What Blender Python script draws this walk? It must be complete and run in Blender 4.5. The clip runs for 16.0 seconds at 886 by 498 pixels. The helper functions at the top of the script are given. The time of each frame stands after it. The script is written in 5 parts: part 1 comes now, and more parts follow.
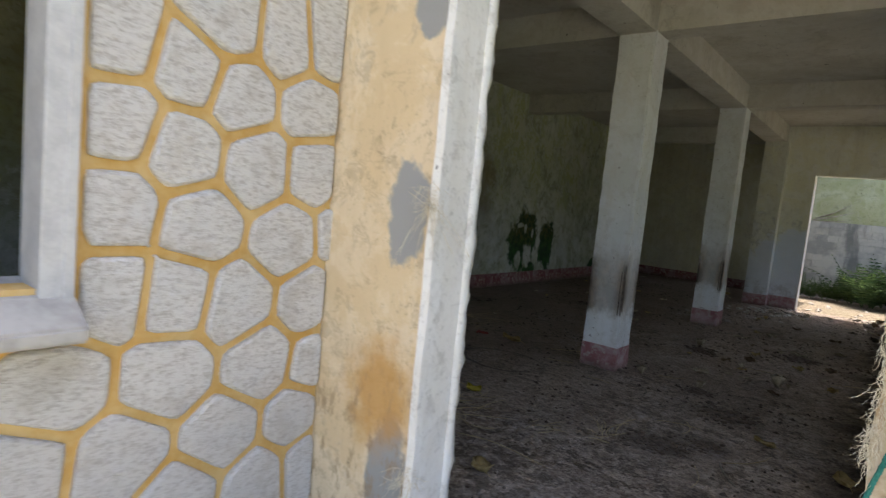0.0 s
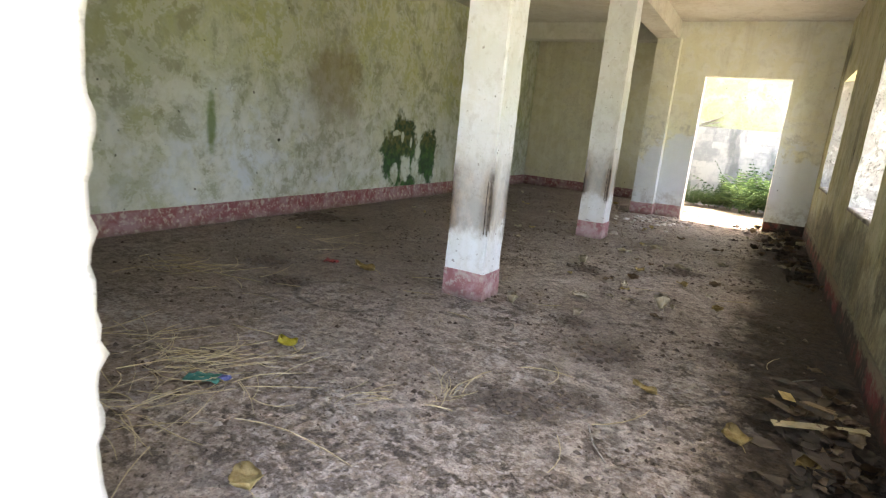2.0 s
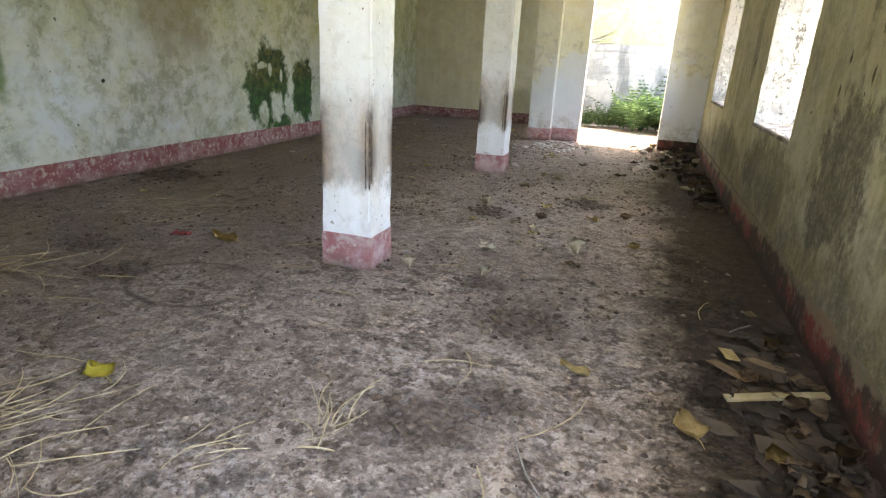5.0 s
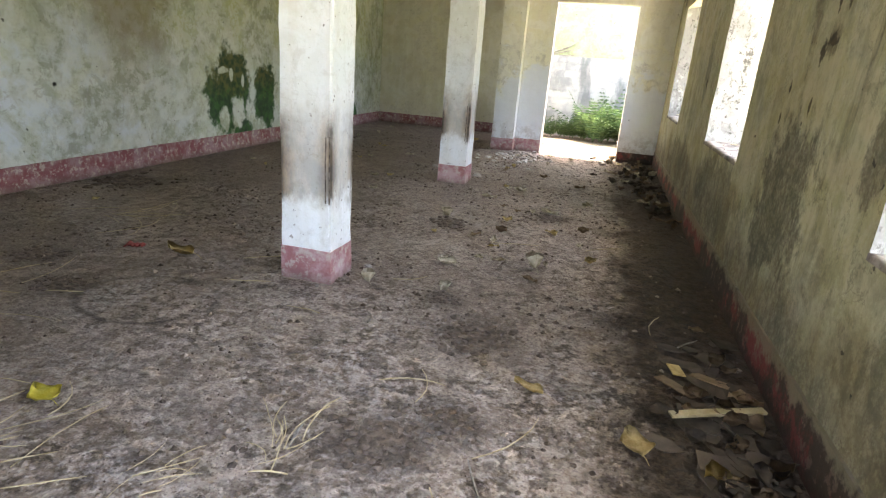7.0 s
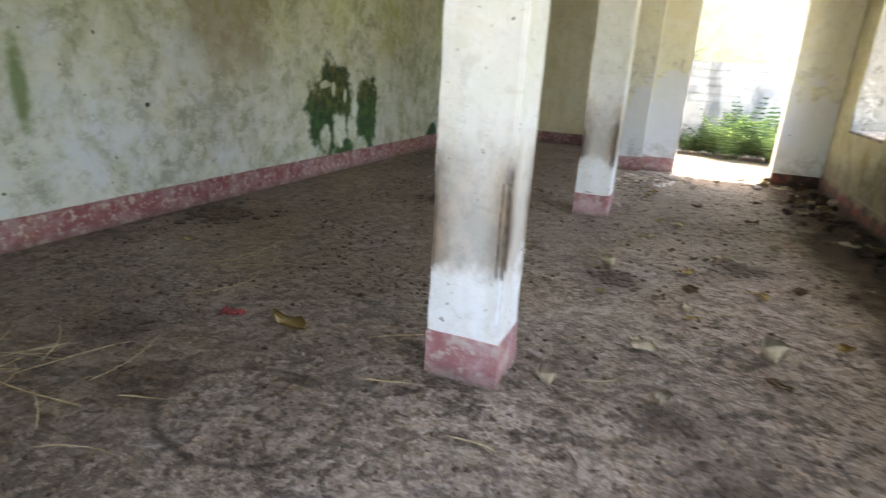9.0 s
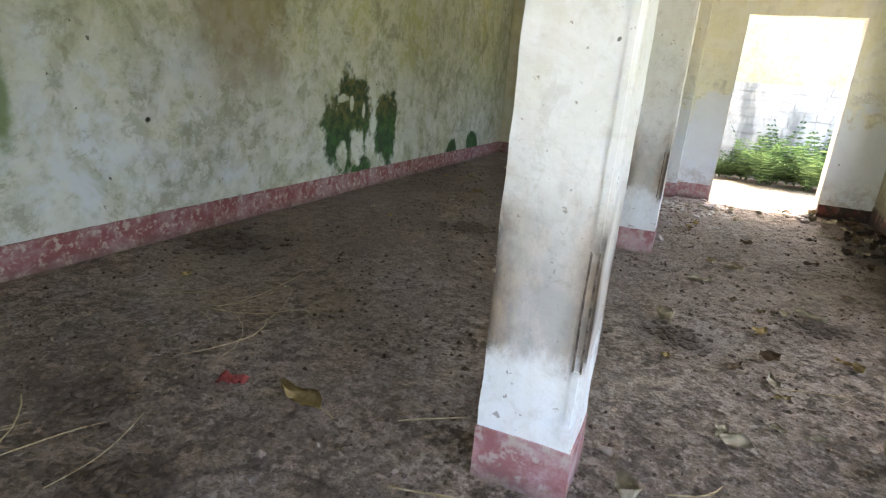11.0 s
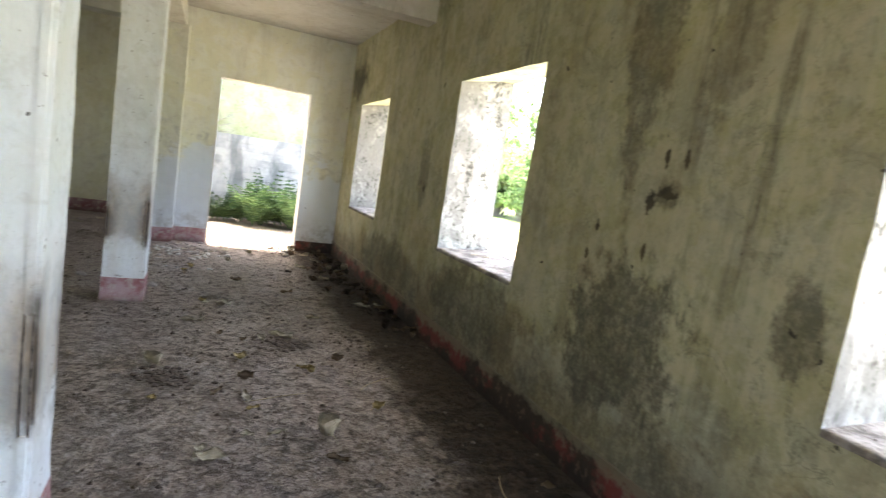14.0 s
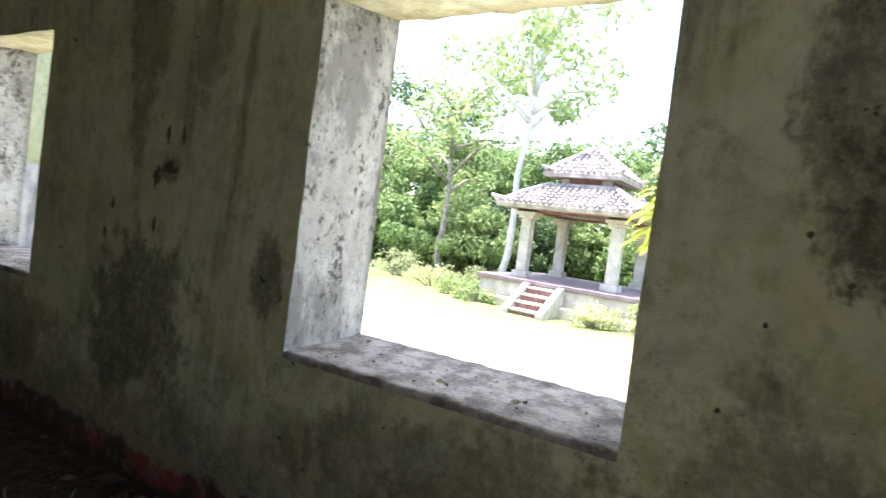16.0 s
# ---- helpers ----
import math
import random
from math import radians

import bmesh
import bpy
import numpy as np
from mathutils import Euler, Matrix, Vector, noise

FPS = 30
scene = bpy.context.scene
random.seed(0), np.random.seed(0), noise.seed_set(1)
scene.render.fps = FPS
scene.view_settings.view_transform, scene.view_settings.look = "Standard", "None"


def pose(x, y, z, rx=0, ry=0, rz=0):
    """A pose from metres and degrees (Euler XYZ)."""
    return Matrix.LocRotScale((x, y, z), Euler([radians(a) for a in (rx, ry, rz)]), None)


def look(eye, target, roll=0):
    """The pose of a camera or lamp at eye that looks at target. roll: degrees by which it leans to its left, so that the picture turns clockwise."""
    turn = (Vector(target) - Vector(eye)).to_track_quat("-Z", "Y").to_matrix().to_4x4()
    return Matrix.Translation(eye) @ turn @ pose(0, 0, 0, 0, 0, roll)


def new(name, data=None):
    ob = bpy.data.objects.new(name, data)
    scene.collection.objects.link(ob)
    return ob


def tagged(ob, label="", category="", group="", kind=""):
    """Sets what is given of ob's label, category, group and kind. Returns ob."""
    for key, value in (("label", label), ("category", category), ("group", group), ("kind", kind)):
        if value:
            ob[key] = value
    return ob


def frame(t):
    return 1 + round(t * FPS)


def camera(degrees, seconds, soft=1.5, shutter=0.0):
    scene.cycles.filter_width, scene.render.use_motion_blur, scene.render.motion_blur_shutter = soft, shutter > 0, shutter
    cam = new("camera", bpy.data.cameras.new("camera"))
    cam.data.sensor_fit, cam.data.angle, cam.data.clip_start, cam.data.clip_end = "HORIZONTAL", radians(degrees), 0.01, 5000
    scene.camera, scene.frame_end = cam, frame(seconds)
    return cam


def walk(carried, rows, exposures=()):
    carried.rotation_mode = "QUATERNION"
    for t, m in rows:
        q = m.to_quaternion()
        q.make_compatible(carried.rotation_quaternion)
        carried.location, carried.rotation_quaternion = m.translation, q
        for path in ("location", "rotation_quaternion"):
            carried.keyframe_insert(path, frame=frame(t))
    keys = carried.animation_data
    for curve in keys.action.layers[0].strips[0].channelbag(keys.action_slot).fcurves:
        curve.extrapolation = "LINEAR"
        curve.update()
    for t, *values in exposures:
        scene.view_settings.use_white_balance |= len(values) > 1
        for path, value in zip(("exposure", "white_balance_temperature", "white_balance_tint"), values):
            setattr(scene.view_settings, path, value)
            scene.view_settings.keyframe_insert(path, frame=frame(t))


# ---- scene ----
cam = camera(76.5, 16.0, soft=1.2, shutter=0.35)
PATH = [
    (0, (-0.196, 0.099, 1.398), (-1.452, 1.644, 1.216), 5.6),
    (0.5, (-0.214, 0.467, 1.344), (-1.386, 2.07, 1.11), 5.7),
    (1, (-0.296, 0.786, 1.333), (-1.383, 2.437, 1.028), 5.8),
    (1.5, (-0.34, 1.065, 1.299), (-1.338, 2.756, 0.92), 5.2),
    (2, (-0.381, 1.286, 1.289), (-1.321, 2.995, 0.847), 5.3),
    (2.5, (-0.437, 1.447, 1.273), (-1.314, 3.172, 0.77), 5.2),
    (3, (-0.548, 1.574, 1.275), (-1.277, 3.355, 0.729), 4.8),
    (3.5, (-0.62, 1.714, 1.248), (-1.236, 3.522, 0.655), 4.4),
    (4, (-0.638, 1.936, 1.256), (-1.237, 3.732, 0.611), 3.1),
    (6.3, (-0.591, 2.039, 1.31), (-1.139, 3.849, 0.661), 3.6),
    (6.5, (-0.59, 2.017, 1.334), (-1.109, 3.837, 0.689), 4.0),
    (7, (-0.589, 2.021, 1.345), (-1.061, 3.861, 0.718), 4.5),
    (7.5, (-0.687, 2.078, 1.319), (-1.141, 3.927, 0.707), 4.7),
    (8, (-0.937, 2.277, 1.309), (-1.405, 4.126, 0.707), 4.8),
    (8.5, (-1.208, 2.553, 1.307), (-1.731, 4.385, 0.7), 4.4),
    (9, (-1.473, 2.89, 1.311), (-2.193, 4.651, 0.696), 3.3),
    (9.2, (-1.564, 2.956, 1.296), (-2.376, 4.676, 0.678), 3.1),
    (11.3, (-1.867, 3.338, 1.394), (-2.571, 5.12, 0.822), 5.6),
    (11.5, (-1.816, 3.32, 1.446), (-2.456, 5.133, 0.895), 5.6),
    (12, (-1.745, 3.196, 1.531), (-2.086, 5.104, 1.041), 6.8),
    (12.5, (-1.72, 3.177, 1.5), (-1.729, 5.133, 1.081), 7.9),
    (13, (-1.697, 3.111, 1.511), (-1.423, 5.06, 1.156), 8.8),
    (13.5, (-1.662, 3.058, 1.505), (-1.128, 4.962, 1.205), 9.1),
    (14, (-1.619, 2.988, 1.491), (-0.827, 4.807, 1.238), 8.7),
    (14.5, (-1.615, 2.86, 1.497), (-0.49, 4.503, 1.304), 8.4),
    (15, (-1.531, 2.724, 1.48), (-0.105, 4.12, 1.357), 8.6),
    (15.5, (-1.43, 2.544, 1.464), (0.174, 3.735, 1.378), 8.1),
    (16, (-1.383, 2.444, 1.445), (0.354, 3.433, 1.374), 7.4),
]
EXPOSURES = [(0.0, 2.1, 6800, 14), (0.5, 2.45, 6800, 14), (1.0, 2.8, 6900, 15), (1.5, 3.45, 7400, 16), (2.2, 4.75, 7600, 17), (4.0, 4.75, 7400, 16), (9.0, 4.75, 7300, 16), (11.5, 4.65, 7000, 16),
             (13.0, 4.45, 6900, 16), (14.5, 4.3, 6900, 15), (15.2, 3.75, 6700, 15), (16.0, 2.88, 6500, 14)]
walk(cam, [(t, look(eye, target, roll)) for t, eye, target, roll in PATH], EXPOSURES)

# ---- light ----
world = bpy.data.worlds.new("sky")
scene.world = world
world.use_nodes = True
_wn = world.node_tree
_sky = _wn.nodes.new("ShaderNodeTexSky")
_sky.sky_type = "NISHITA"
_sky.sun_disc = False
SUN_EL, SUN_AZ = 80.0, 97.0          # degrees; azimuth counted from +x towards +y
_sky.sun_elevation = radians(SUN_EL)
_sky.sun_rotation = radians(90 - SUN_AZ)
_sky.dust_density = 3.0
_wn.links.new(_sky.outputs[0], _wn.nodes["Background"].inputs[0])
_wn.nodes["Background"].inputs[1].default_value = 0.15
_sun = bpy.data.lights.new("sun", "SUN")
_sun.energy, _sun.angle, _sun.color = 2.2, radians(0.6), (1.0, 0.95, 0.87)
_dir = Vector((math.cos(radians(SUN_EL)) * math.cos(radians(SUN_AZ)), math.cos(radians(SUN_EL)) * math.sin(radians(SUN_AZ)), math.sin(radians(SUN_EL))))
new("sun", _sun).matrix_world = look(tuple(_dir * 40), (0, 0, 0))

# the sky's light in the three window openings and in the unseen window of the rear bay
for _at, _to, _w in (((0.82, 3.44, 1.60), (-5, 3.44, 1.60), 1.5), ((0.82, 6.92, 1.60), (-5, 6.92, 1.60), 1.3), ((0.82, 10.41, 1.60), (-5, 10.41, 1.60), 0.6), ((-1.88, 13.0, 1.60), (-5, 13.0, 0.2), 0.25)):
    _l = bpy.data.lights.new("window_light", "AREA")
    _l.shape, _l.size, _l.size_y, _l.energy, _l.color = "RECTANGLE", (1.3 if _w > 0.3 else 0.76), (1.38 if _w > 0.3 else 1.1), _w, (0.93, 0.97, 1.0)
    new("window_light", _l).matrix_world = look(_at, _to)

# ---- materials ----
class Mat:
    """A node material with short-hand for noise, ramps and mixing; places are in metres in the world."""

    def __init__(self, name, rough=0.85, local=False, spec=0.25):
        self.m = bpy.data.materials.new(name)
        self.m.use_nodes = True
        self.t = self.m.node_tree
        self.b = self.t.nodes["Principled BSDF"]
        self.b.inputs["Roughness"].default_value = rough
        self.b.inputs["Specular IOR Level"].default_value = spec
        if local:
            self.p = self.t.nodes.new("ShaderNodeTexCoord").outputs["Object"]
        else:
            self.p = self.t.nodes.new("ShaderNodeNewGeometry").outputs["Position"]
        sep = self.t.nodes.new("ShaderNodeSeparateXYZ")
        self.t.links.new(self.p, sep.inputs[0])
        self.x, self.y, self.z = sep.outputs

    def put(self, sock, v):
        if isinstance(v, (int, float)):
            sock.default_value = v
        elif isinstance(v, (tuple, list)):
            sock.default_value = (*v, 1.0) if len(v) == 3 and len(sock.default_value) == 4 else v
        else:
            self.t.links.new(v, sock)

    def noise(self, scale, detail=4.0, rough=0.55, stretch=None, shift=0.0, warp=0.0):
        vec = self.p
        if stretch or shift:
            mp = self.t.nodes.new("ShaderNodeMapping")
            self.put(mp.inputs[0], vec)
            mp.inputs["Scale"].default_value = stretch or (1, 1, 1)
            mp.inputs["Location"].default_value = (shift, shift * 0.7, shift * 1.3)
            vec = mp.outputs[0]
        n = self.t.nodes.new("ShaderNodeTexNoise")
        self.put(n.inputs["Vector"], vec)
        n.inputs["Scale"].default_value, n.inputs["Detail"].default_value, n.inputs["Roughness"].default_value = scale, detail, rough
        n.inputs["Distortion"].default_value = warp
        return n.outputs["Fac"]

    def cells(self, scale, feature="DISTANCE_TO_EDGE"):
        n = self.t.nodes.new("ShaderNodeTexVoronoi")
        n.feature = feature
        self.put(n.inputs["Vector"], self.p)
        n.inputs["Scale"].default_value = scale
        return n.outputs["Distance"]

    def step(self, v, a, b, lo=0.0, hi=1.0):
        n = self.t.nodes.new("ShaderNodeMapRange")
        n.interpolation_type = "SMOOTHSTEP"
        self.put(n.inputs["Value"], v)
        n.inputs["From Min"].default_value, n.inputs["From Max"].default_value = a, b
        n.inputs["To Min"].default_value, n.inputs["To Max"].default_value = lo, hi
        return n.outputs[0]

    def op(self, kind, a, b=0.0, c=0.0):
        n = self.t.nodes.new("ShaderNodeMath")
        n.operation = kind
        for s, v in zip(n.inputs, (a, b, c)):
            self.put(s, v)
        return n.outputs[0]

    def mul(self, *v):
        out = v[0]
        for w in v[1:]:
            out = self.op("MULTIPLY", out, w)
        return out

    def mix(self, f, a, b):
        n = self.t.nodes.new("ShaderNodeMix")
        n.data_type = "RGBA"
        self.put(n.inputs[0], f)
        self.put(n.inputs[6], a)
        self.put(n.inputs[7], b)
        return n.outputs[2]

    def blob(self, u, v, cu, cv, ru, rv, warp, soft=0.25):
        """A spot round (cu, cv) with radii ru, rv, its edge made ragged by warp."""
        du = self.op("DIVIDE", self.op("SUBTRACT", u, cu), ru)
        dv = self.op("DIVIDE", self.op("SUBTRACT", v, cv), rv)
        r = self.op("ADD", self.op("SQRT", self.op("ADD", self.mul(du, du), self.mul(dv, dv))), warp)
        return self.step(r, 1.0 + soft, 1.0 - soft)

    def random(self):
        return self.t.nodes.new("ShaderNodeObjectInfo").outputs["Random"]

    def island(self):
        return self.t.nodes.new("ShaderNodeNewGeometry").outputs["Random Per Island"]

    def done(self, col, bump=None, depth=0.01, strength=0.6):
        self.put(self.b.inputs["Base Color"], col)
        if bump is not None:
            n = self.t.nodes.new("ShaderNodeBump")
            n.inputs["Strength"].default_value, n.inputs["Distance"].default_value = strength, depth
            self.put(n.inputs["Height"], bump)
            self.t.links.new(n.outputs[0], self.b.inputs["Normal"])
        return self.m


def simple(name, a, b, scale=8.0, rough=0.8, local=False, bump=0.004, spec=0.25, spread=0.0):
    k = Mat(name, rough, local, spec)
    n1, n2 = k.noise(scale, 5), k.noise(scale * 6, 4, shift=3)
    f = k.step(k.op("ADD", k.mul(n1, 0.7), k.mul(n2, 0.3)), 0.36, 0.64)
    if spread:
        f = k.op("ADD", k.mul(f, 1 - spread), k.mul(k.random(), spread))
    return k.done(k.mix(f, a, b), k.op("ADD", n1, k.mul(n2, 0.5)), bump)


def plaster(name, base, pale, grime, amount=0.6, streak=0.4, extra=None, rough=0.88, fleck=1.0):
    """Old painted plaster: two paints that show in turn, blotches, runs of dirt, specks and shallow dents."""
    k = Mat(name, rough)
    big, mid, fine = k.noise(0.8, 5, 0.6), k.noise(3.2, 7, 0.68, shift=5, warp=0.4), k.noise(38, 3, shift=2)
    runs = k.noise(2.4, 6, 0.65, stretch=(1.6, 1.6, 0.16), shift=9)
    small = k.noise(9, 7, 0.72, shift=21, warp=0.6)
    col = k.mix(k.step(mid, 0.44, 0.56), base, pale)
    col = k.mix(k.mul(k.step(k.op("ADD", k.mul(big, 0.4), k.mul(mid, 0.6)), 0.49, 0.60), amount), col, grime)
    # layers of paint worn through in clouds, with a ragged edge here and there
    cloud = k.op("ADD", k.mul(k.noise(1.7, 9, 0.66, shift=71, warp=0.5), 0.75), k.mul(small, 0.25))
    col = k.mix(k.mul(k.step(cloud, 0.50, 0.57), amount * 0.75), col, tuple(0.6 * c + 0.4 * g for c, g in zip(pale, (0.60, 0.63, 0.62))))
    col = k.mix(k.mul(k.step(cloud, 0.47, 0.40), amount * 0.7), col, tuple(0.25 * c + 0.75 * g for c, g in zip(base, grime)))
    rim = k.noise(4.2, 8, 0.62, shift=77, warp=0.4)
    col = k.mix(k.mul(k.step(rim, 0.50, 0.515), k.step(rim, 0.545, 0.52), k.step(big, 0.44, 0.58), amount * 0.55), col, tuple(c * 0.5 for c in grime))
    col = k.mix(k.mul(k.step(runs, 0.51, 0.66), streak), col, grime)
    col = k.mix(k.mul(k.step(small, 0.52, 0.64), 0.45 * fleck), col, tuple(c * 0.62 for c in grime))
    col = k.mix(k.mul(k.step(k.noise(34, 5, 0.7, shift=13), 0.55, 0.68), k.step(big, 0.40, 0.60), 0.4 * fleck), col, tuple(c * 0.4 for c in grime))
    if extra:
        col = extra(k, col, big, mid)
    col = k.mix(k.mul(k.step(k.noise(16, 2, 0.5, shift=33), 0.735, 0.765), 0.8), col, (0.035, 0.03, 0.025))
    return k.done(col, k.op("ADD", k.mul(mid, 0.8), k.op("ADD", k.mul(fine, 0.12), k.mul(k.noise(9, 5, shift=4), 0.4))), 0.012, 0.7)


def west_marks(k, col, big, mid):
    w = k.mul(k.op("SUBTRACT", k.noise(3.0, 6, 0.65, shift=7), 0.5), 2.4)
    w2 = k.mul(k.op("SUBTRACT", k.noise(7.0, 5, 0.6, shift=1), 0.5), 1.6)
    # algae in the upper half and at the near end, peeled blue-white lime lower down
    algae = k.mul(k.step(k.op("ADD", k.z, k.mul(big, 1.6)), 1.6, 2.9), k.step(k.noise(1.7, 6, 0.7, stretch=(1, 1, 0.5), shift=12), 0.32, 0.62))
    col = k.mix(k.mul(algae, 0.75), col, (0.36, 0.38, 0.15))
    near = k.mul(k.step(k.y, 5.4, 4.4), k.step(k.noise(2.0, 5, shift=40), 0.34, 0.6))
    col = k.mix(k.mul(near, 0.7), col, (0.29, 0.31, 0.17))
    lime = k.blob(k.y, k.z, 6.0, 0.72, 1.7, 0.72, w, 0.6)
    col = k.mix(k.mul(lime, k.step(k.noise(1.9, 7, 0.6, shift=15), 0.34, 0.54), 0.85), col, (0.55, 0.62, 0.71))
    lime2 = k.blob(k.y, k.z, 9.2, 0.7, 2.2, 0.6, w, 0.6)
    col = k.mix(k.mul(lime2, k.step(k.noise(2.4, 7, 0.6, shift=18), 0.42, 0.58), 0.65), col, (0.54, 0.60, 0.63))
    mould = k.op("ADD", k.mul(k.noise(1.9, 8, 0.64, shift=55, warp=0.6), 0.7), k.mul(k.noise(7, 7, 0.7, shift=57), 0.3))
    col = k.mix(k.mul(k.step(mould, 0.465, 0.545), 0.5), col, (0.36, 0.39, 0.31))
    col = k.mix(k.mul(k.step(mould, 0.53, 0.59), 0.5), col, (0.21, 0.22, 0.145))
    pale2 = k.op("ADD", k.mul(k.noise(2.6, 8, 0.64, shift=95, warp=0.6), 0.7), k.mul(k.noise(9, 7, 0.7, shift=97), 0.3))
    col = k.mix(k.mul(k.step(pale2, 0.53, 0.57), k.step(k.z, 2.2, 1.2), 0.6), col, (0.58, 0.62, 0.60))
    chips = k.op("ADD", k.mul(k.noise(4.6, 9, 0.7, shift=151, warp=0.5), 0.7), k.mul(k.noise(17, 7, 0.72, shift=153), 0.3))
    col = k.mix(k.mul(k.step(chips, 0.505, 0.52), k.step(big, 0.36, 0.52), 0.32), col, (0.60, 0.64, 0.63))
    col = k.mix(k.mul(k.step(chips, 0.462, 0.448), k.step(big, 0.60, 0.46), 0.35), col, (0.20, 0.21, 0.15))
    brown = k.mul(k.blob(k.y, k.z, 7.2, 1.65, 0.45, 0.5, w, 0.5), 0.55)
    col = k.mix(brown, col, (0.20, 0.15, 0.07))
    slot = k.blob(k.y, k.z, 5.25, 1.06, 0.055, 0.27, k.mul(w2, 0.9), 0.45)
    col = k.mix(k.mul(slot, 0.8), col, (0.10, 0.17, 0.045))
    # the dark green moss with its two bare drops
    left = k.blob(k.y, k.z, 8.74, 0.72, 0.48, 0.52, k.mul(w, 0.8), 0.14)
    right = k.blob(k.y, k.z, 9.60, 0.68, 0.27, 0.46, k.mul(w, 0.9), 0.14)
    drip = k.blob(k.y, k.z, 9.0, 0.20, 0.24, 0.24, k.mul(w, 0.8), 0.12)
    moss = k.op("MAXIMUM", k.op("MAXIMUM", left, right), drip)
    for cy, cz, ry, rz in ((8.62, 0.42, 0.11, 0.15), (8.92, 0.50, 0.14, 0.21), (8.62, 1.04, 0.10, 0.045), (8.80, 0.98, 0.04, 0.08), (9.05, 0.90, 0.03, 0.08)):
        moss = k.mul(moss, k.op("SUBTRACT", 1.0, k.blob(k.y, k.z, cy, cz, ry, rz, k.mul(w2, 1.1), 0.2)))
    for cy, cz, ry, rz in ((12.6, 0.22, 0.28, 0.26), (11.7, 0.20, 0.22, 0.2)):
        moss = k.op("MAXIMUM", moss, k.blob(k.y, k.z, cy, cz, ry, rz, k.mul(w, 0.6), 0.15))
    col = k.mix(k.mul(moss, 0.96), col, k.mix(k.step(k.noise(11, 5, shift=8), 0.35, 0.65), (0.012, 0.042, 0.014), k.mix(k.step(k.op("ADD", k.z, k.mul(k.op("SUBTRACT", k.noise(6, 5, 0.7, shift=9), 0.5), 0.9)), 0.62, 0.98), (0.030, 0.105, 0.024), (0.10, 0.105, 0.03))))
    hole = k.blob(k.y, k.z, 6.19, 0.90, 0.026, 0.022, k.mul(w2, 0.9), 0.3)
    return k.mix(hole, col, (0.02, 0.02, 0.02))


def east_marks(k, col, big, mid):
    w = k.op("ADD", k.mul(k.op("SUBTRACT", k.noise(4.0, 8, 0.72, stretch=(1, 1, 0.6), shift=17), 0.5), 3.4), k.mul(k.op("SUBTRACT", k.noise(21, 6, 0.7, shift=19), 0.5), 0.9))
    grain = k.op("ADD", k.mul(k.noise(9, 8, 0.75, stretch=(1, 1, 0.6), shift=23), 0.5), k.mul(k.noise(38, 5, 0.7, shift=27), 0.5))
    # flakes of paler lime over the yellowed coat
    flake = k.op("ADD", k.mul(k.noise(3.1, 8, 0.7, shift=141, warp=0.5), 0.6), k.mul(k.noise(13, 7, 0.75, shift=143), 0.4))
    col = k.mix(k.mul(k.step(flake, 0.49, 0.55), 0.45), col, (0.56, 0.53, 0.37))
    col = k.mix(k.mul(k.step(flake, 0.46, 0.42), 0.4), col, (0.30, 0.285, 0.18))
    runs = k.noise(3.0, 6, 0.66, stretch=(1.6, 1.6, 0.11), shift=29)
    broken = k.step(grain, 0.38, 0.58, 0.55, 1.0)
    col = k.mix(k.mul(k.step(runs, 0.53, 0.66), k.step(k.z, 0.4, 1.6, 0.35, 1.0), broken, k.step(k.y, 8.0, 5.6, 0.45, 1.0), k.step(k.noise(0.9, 4, 0.6, shift=131), 0.42, 0.60, 0.15, 1.0), 0.8), col, (0.075, 0.077, 0.06))
    for cy, cz, ry, rz, a in ((5.15, 0.80, 0.36, 0.40, 0.78), (4.98, 1.56, 0.10, 0.08, 0.7), (4.27, 1.14, 0.11, 0.20, 0.72), (1.98, 1.85, 0.30, 0.62, 0.95), (2.25, 1.95, 0.16, 0.5, 0.7),
                              (2.2, 0.7, 0.5, 0.35, 0.55), (3.3, 0.55, 0.8, 0.22, 0.6), (11.45, 2.72, 0.42, 0.26, 0.9), (8.2, 1.5, 0.12, 0.35, 0.5), (5.25, 2.4, 0.14, 0.7, 0.6), (4.75, 2.4, 0.12, 0.6, 0.5), (9.0, 0.5, 0.9, 0.2, 0.55), (6.9, 0.55, 0.9, 0.22, 0.6)):
        col = k.mix(k.mul(k.blob(k.y, k.z, cy, cz, ry, rz, w, 0.25), broken, a), col, (0.045, 0.042, 0.034))
    w3 = k.mul(k.op("SUBTRACT", k.noise(30, 4, 0.6, shift=111), 0.5), 2.4)
    for cy, cz, ry, rz in ((5.04, 1.74, 0.016, 0.045), (4.92, 1.73, 0.016, 0.04), (5.0, 1.57, 0.06, 0.03), (5.1, 1.52, 0.03, 0.05), (8.15, 1.35, 0.02, 0.04), (5.45, 1.35, 0.014, 0.04), (5.5, 1.2, 0.014, 0.03), (2.35, 1.55, 0.009, 0.009), (2.5, 1.05, 0.009, 0.009), (2.42, 1.3, 0.007, 0.009), (4.6, 2.55, 0.05, 0.04), (5.08, 1.28, 0.014, 0.05)):
        col = k.mix(k.mul(k.blob(k.y, k.z, cy, cz, ry, rz, w3, 0.3), 0.9), col, (0.022, 0.02, 0.018))
    crackle = k.mul(k.step(k.op("ABSOLUTE", k.op("SUBTRACT", k.noise(2.3, 7, 0.62, shift=121, warp=0.5), 0.5)), 0.006, 0.002), k.step(k.noise(1.3, 3, shift=125), 0.46, 0.56))
    col = k.mix(k.mul(crackle, 0.35), col, (0.08, 0.075, 0.06))
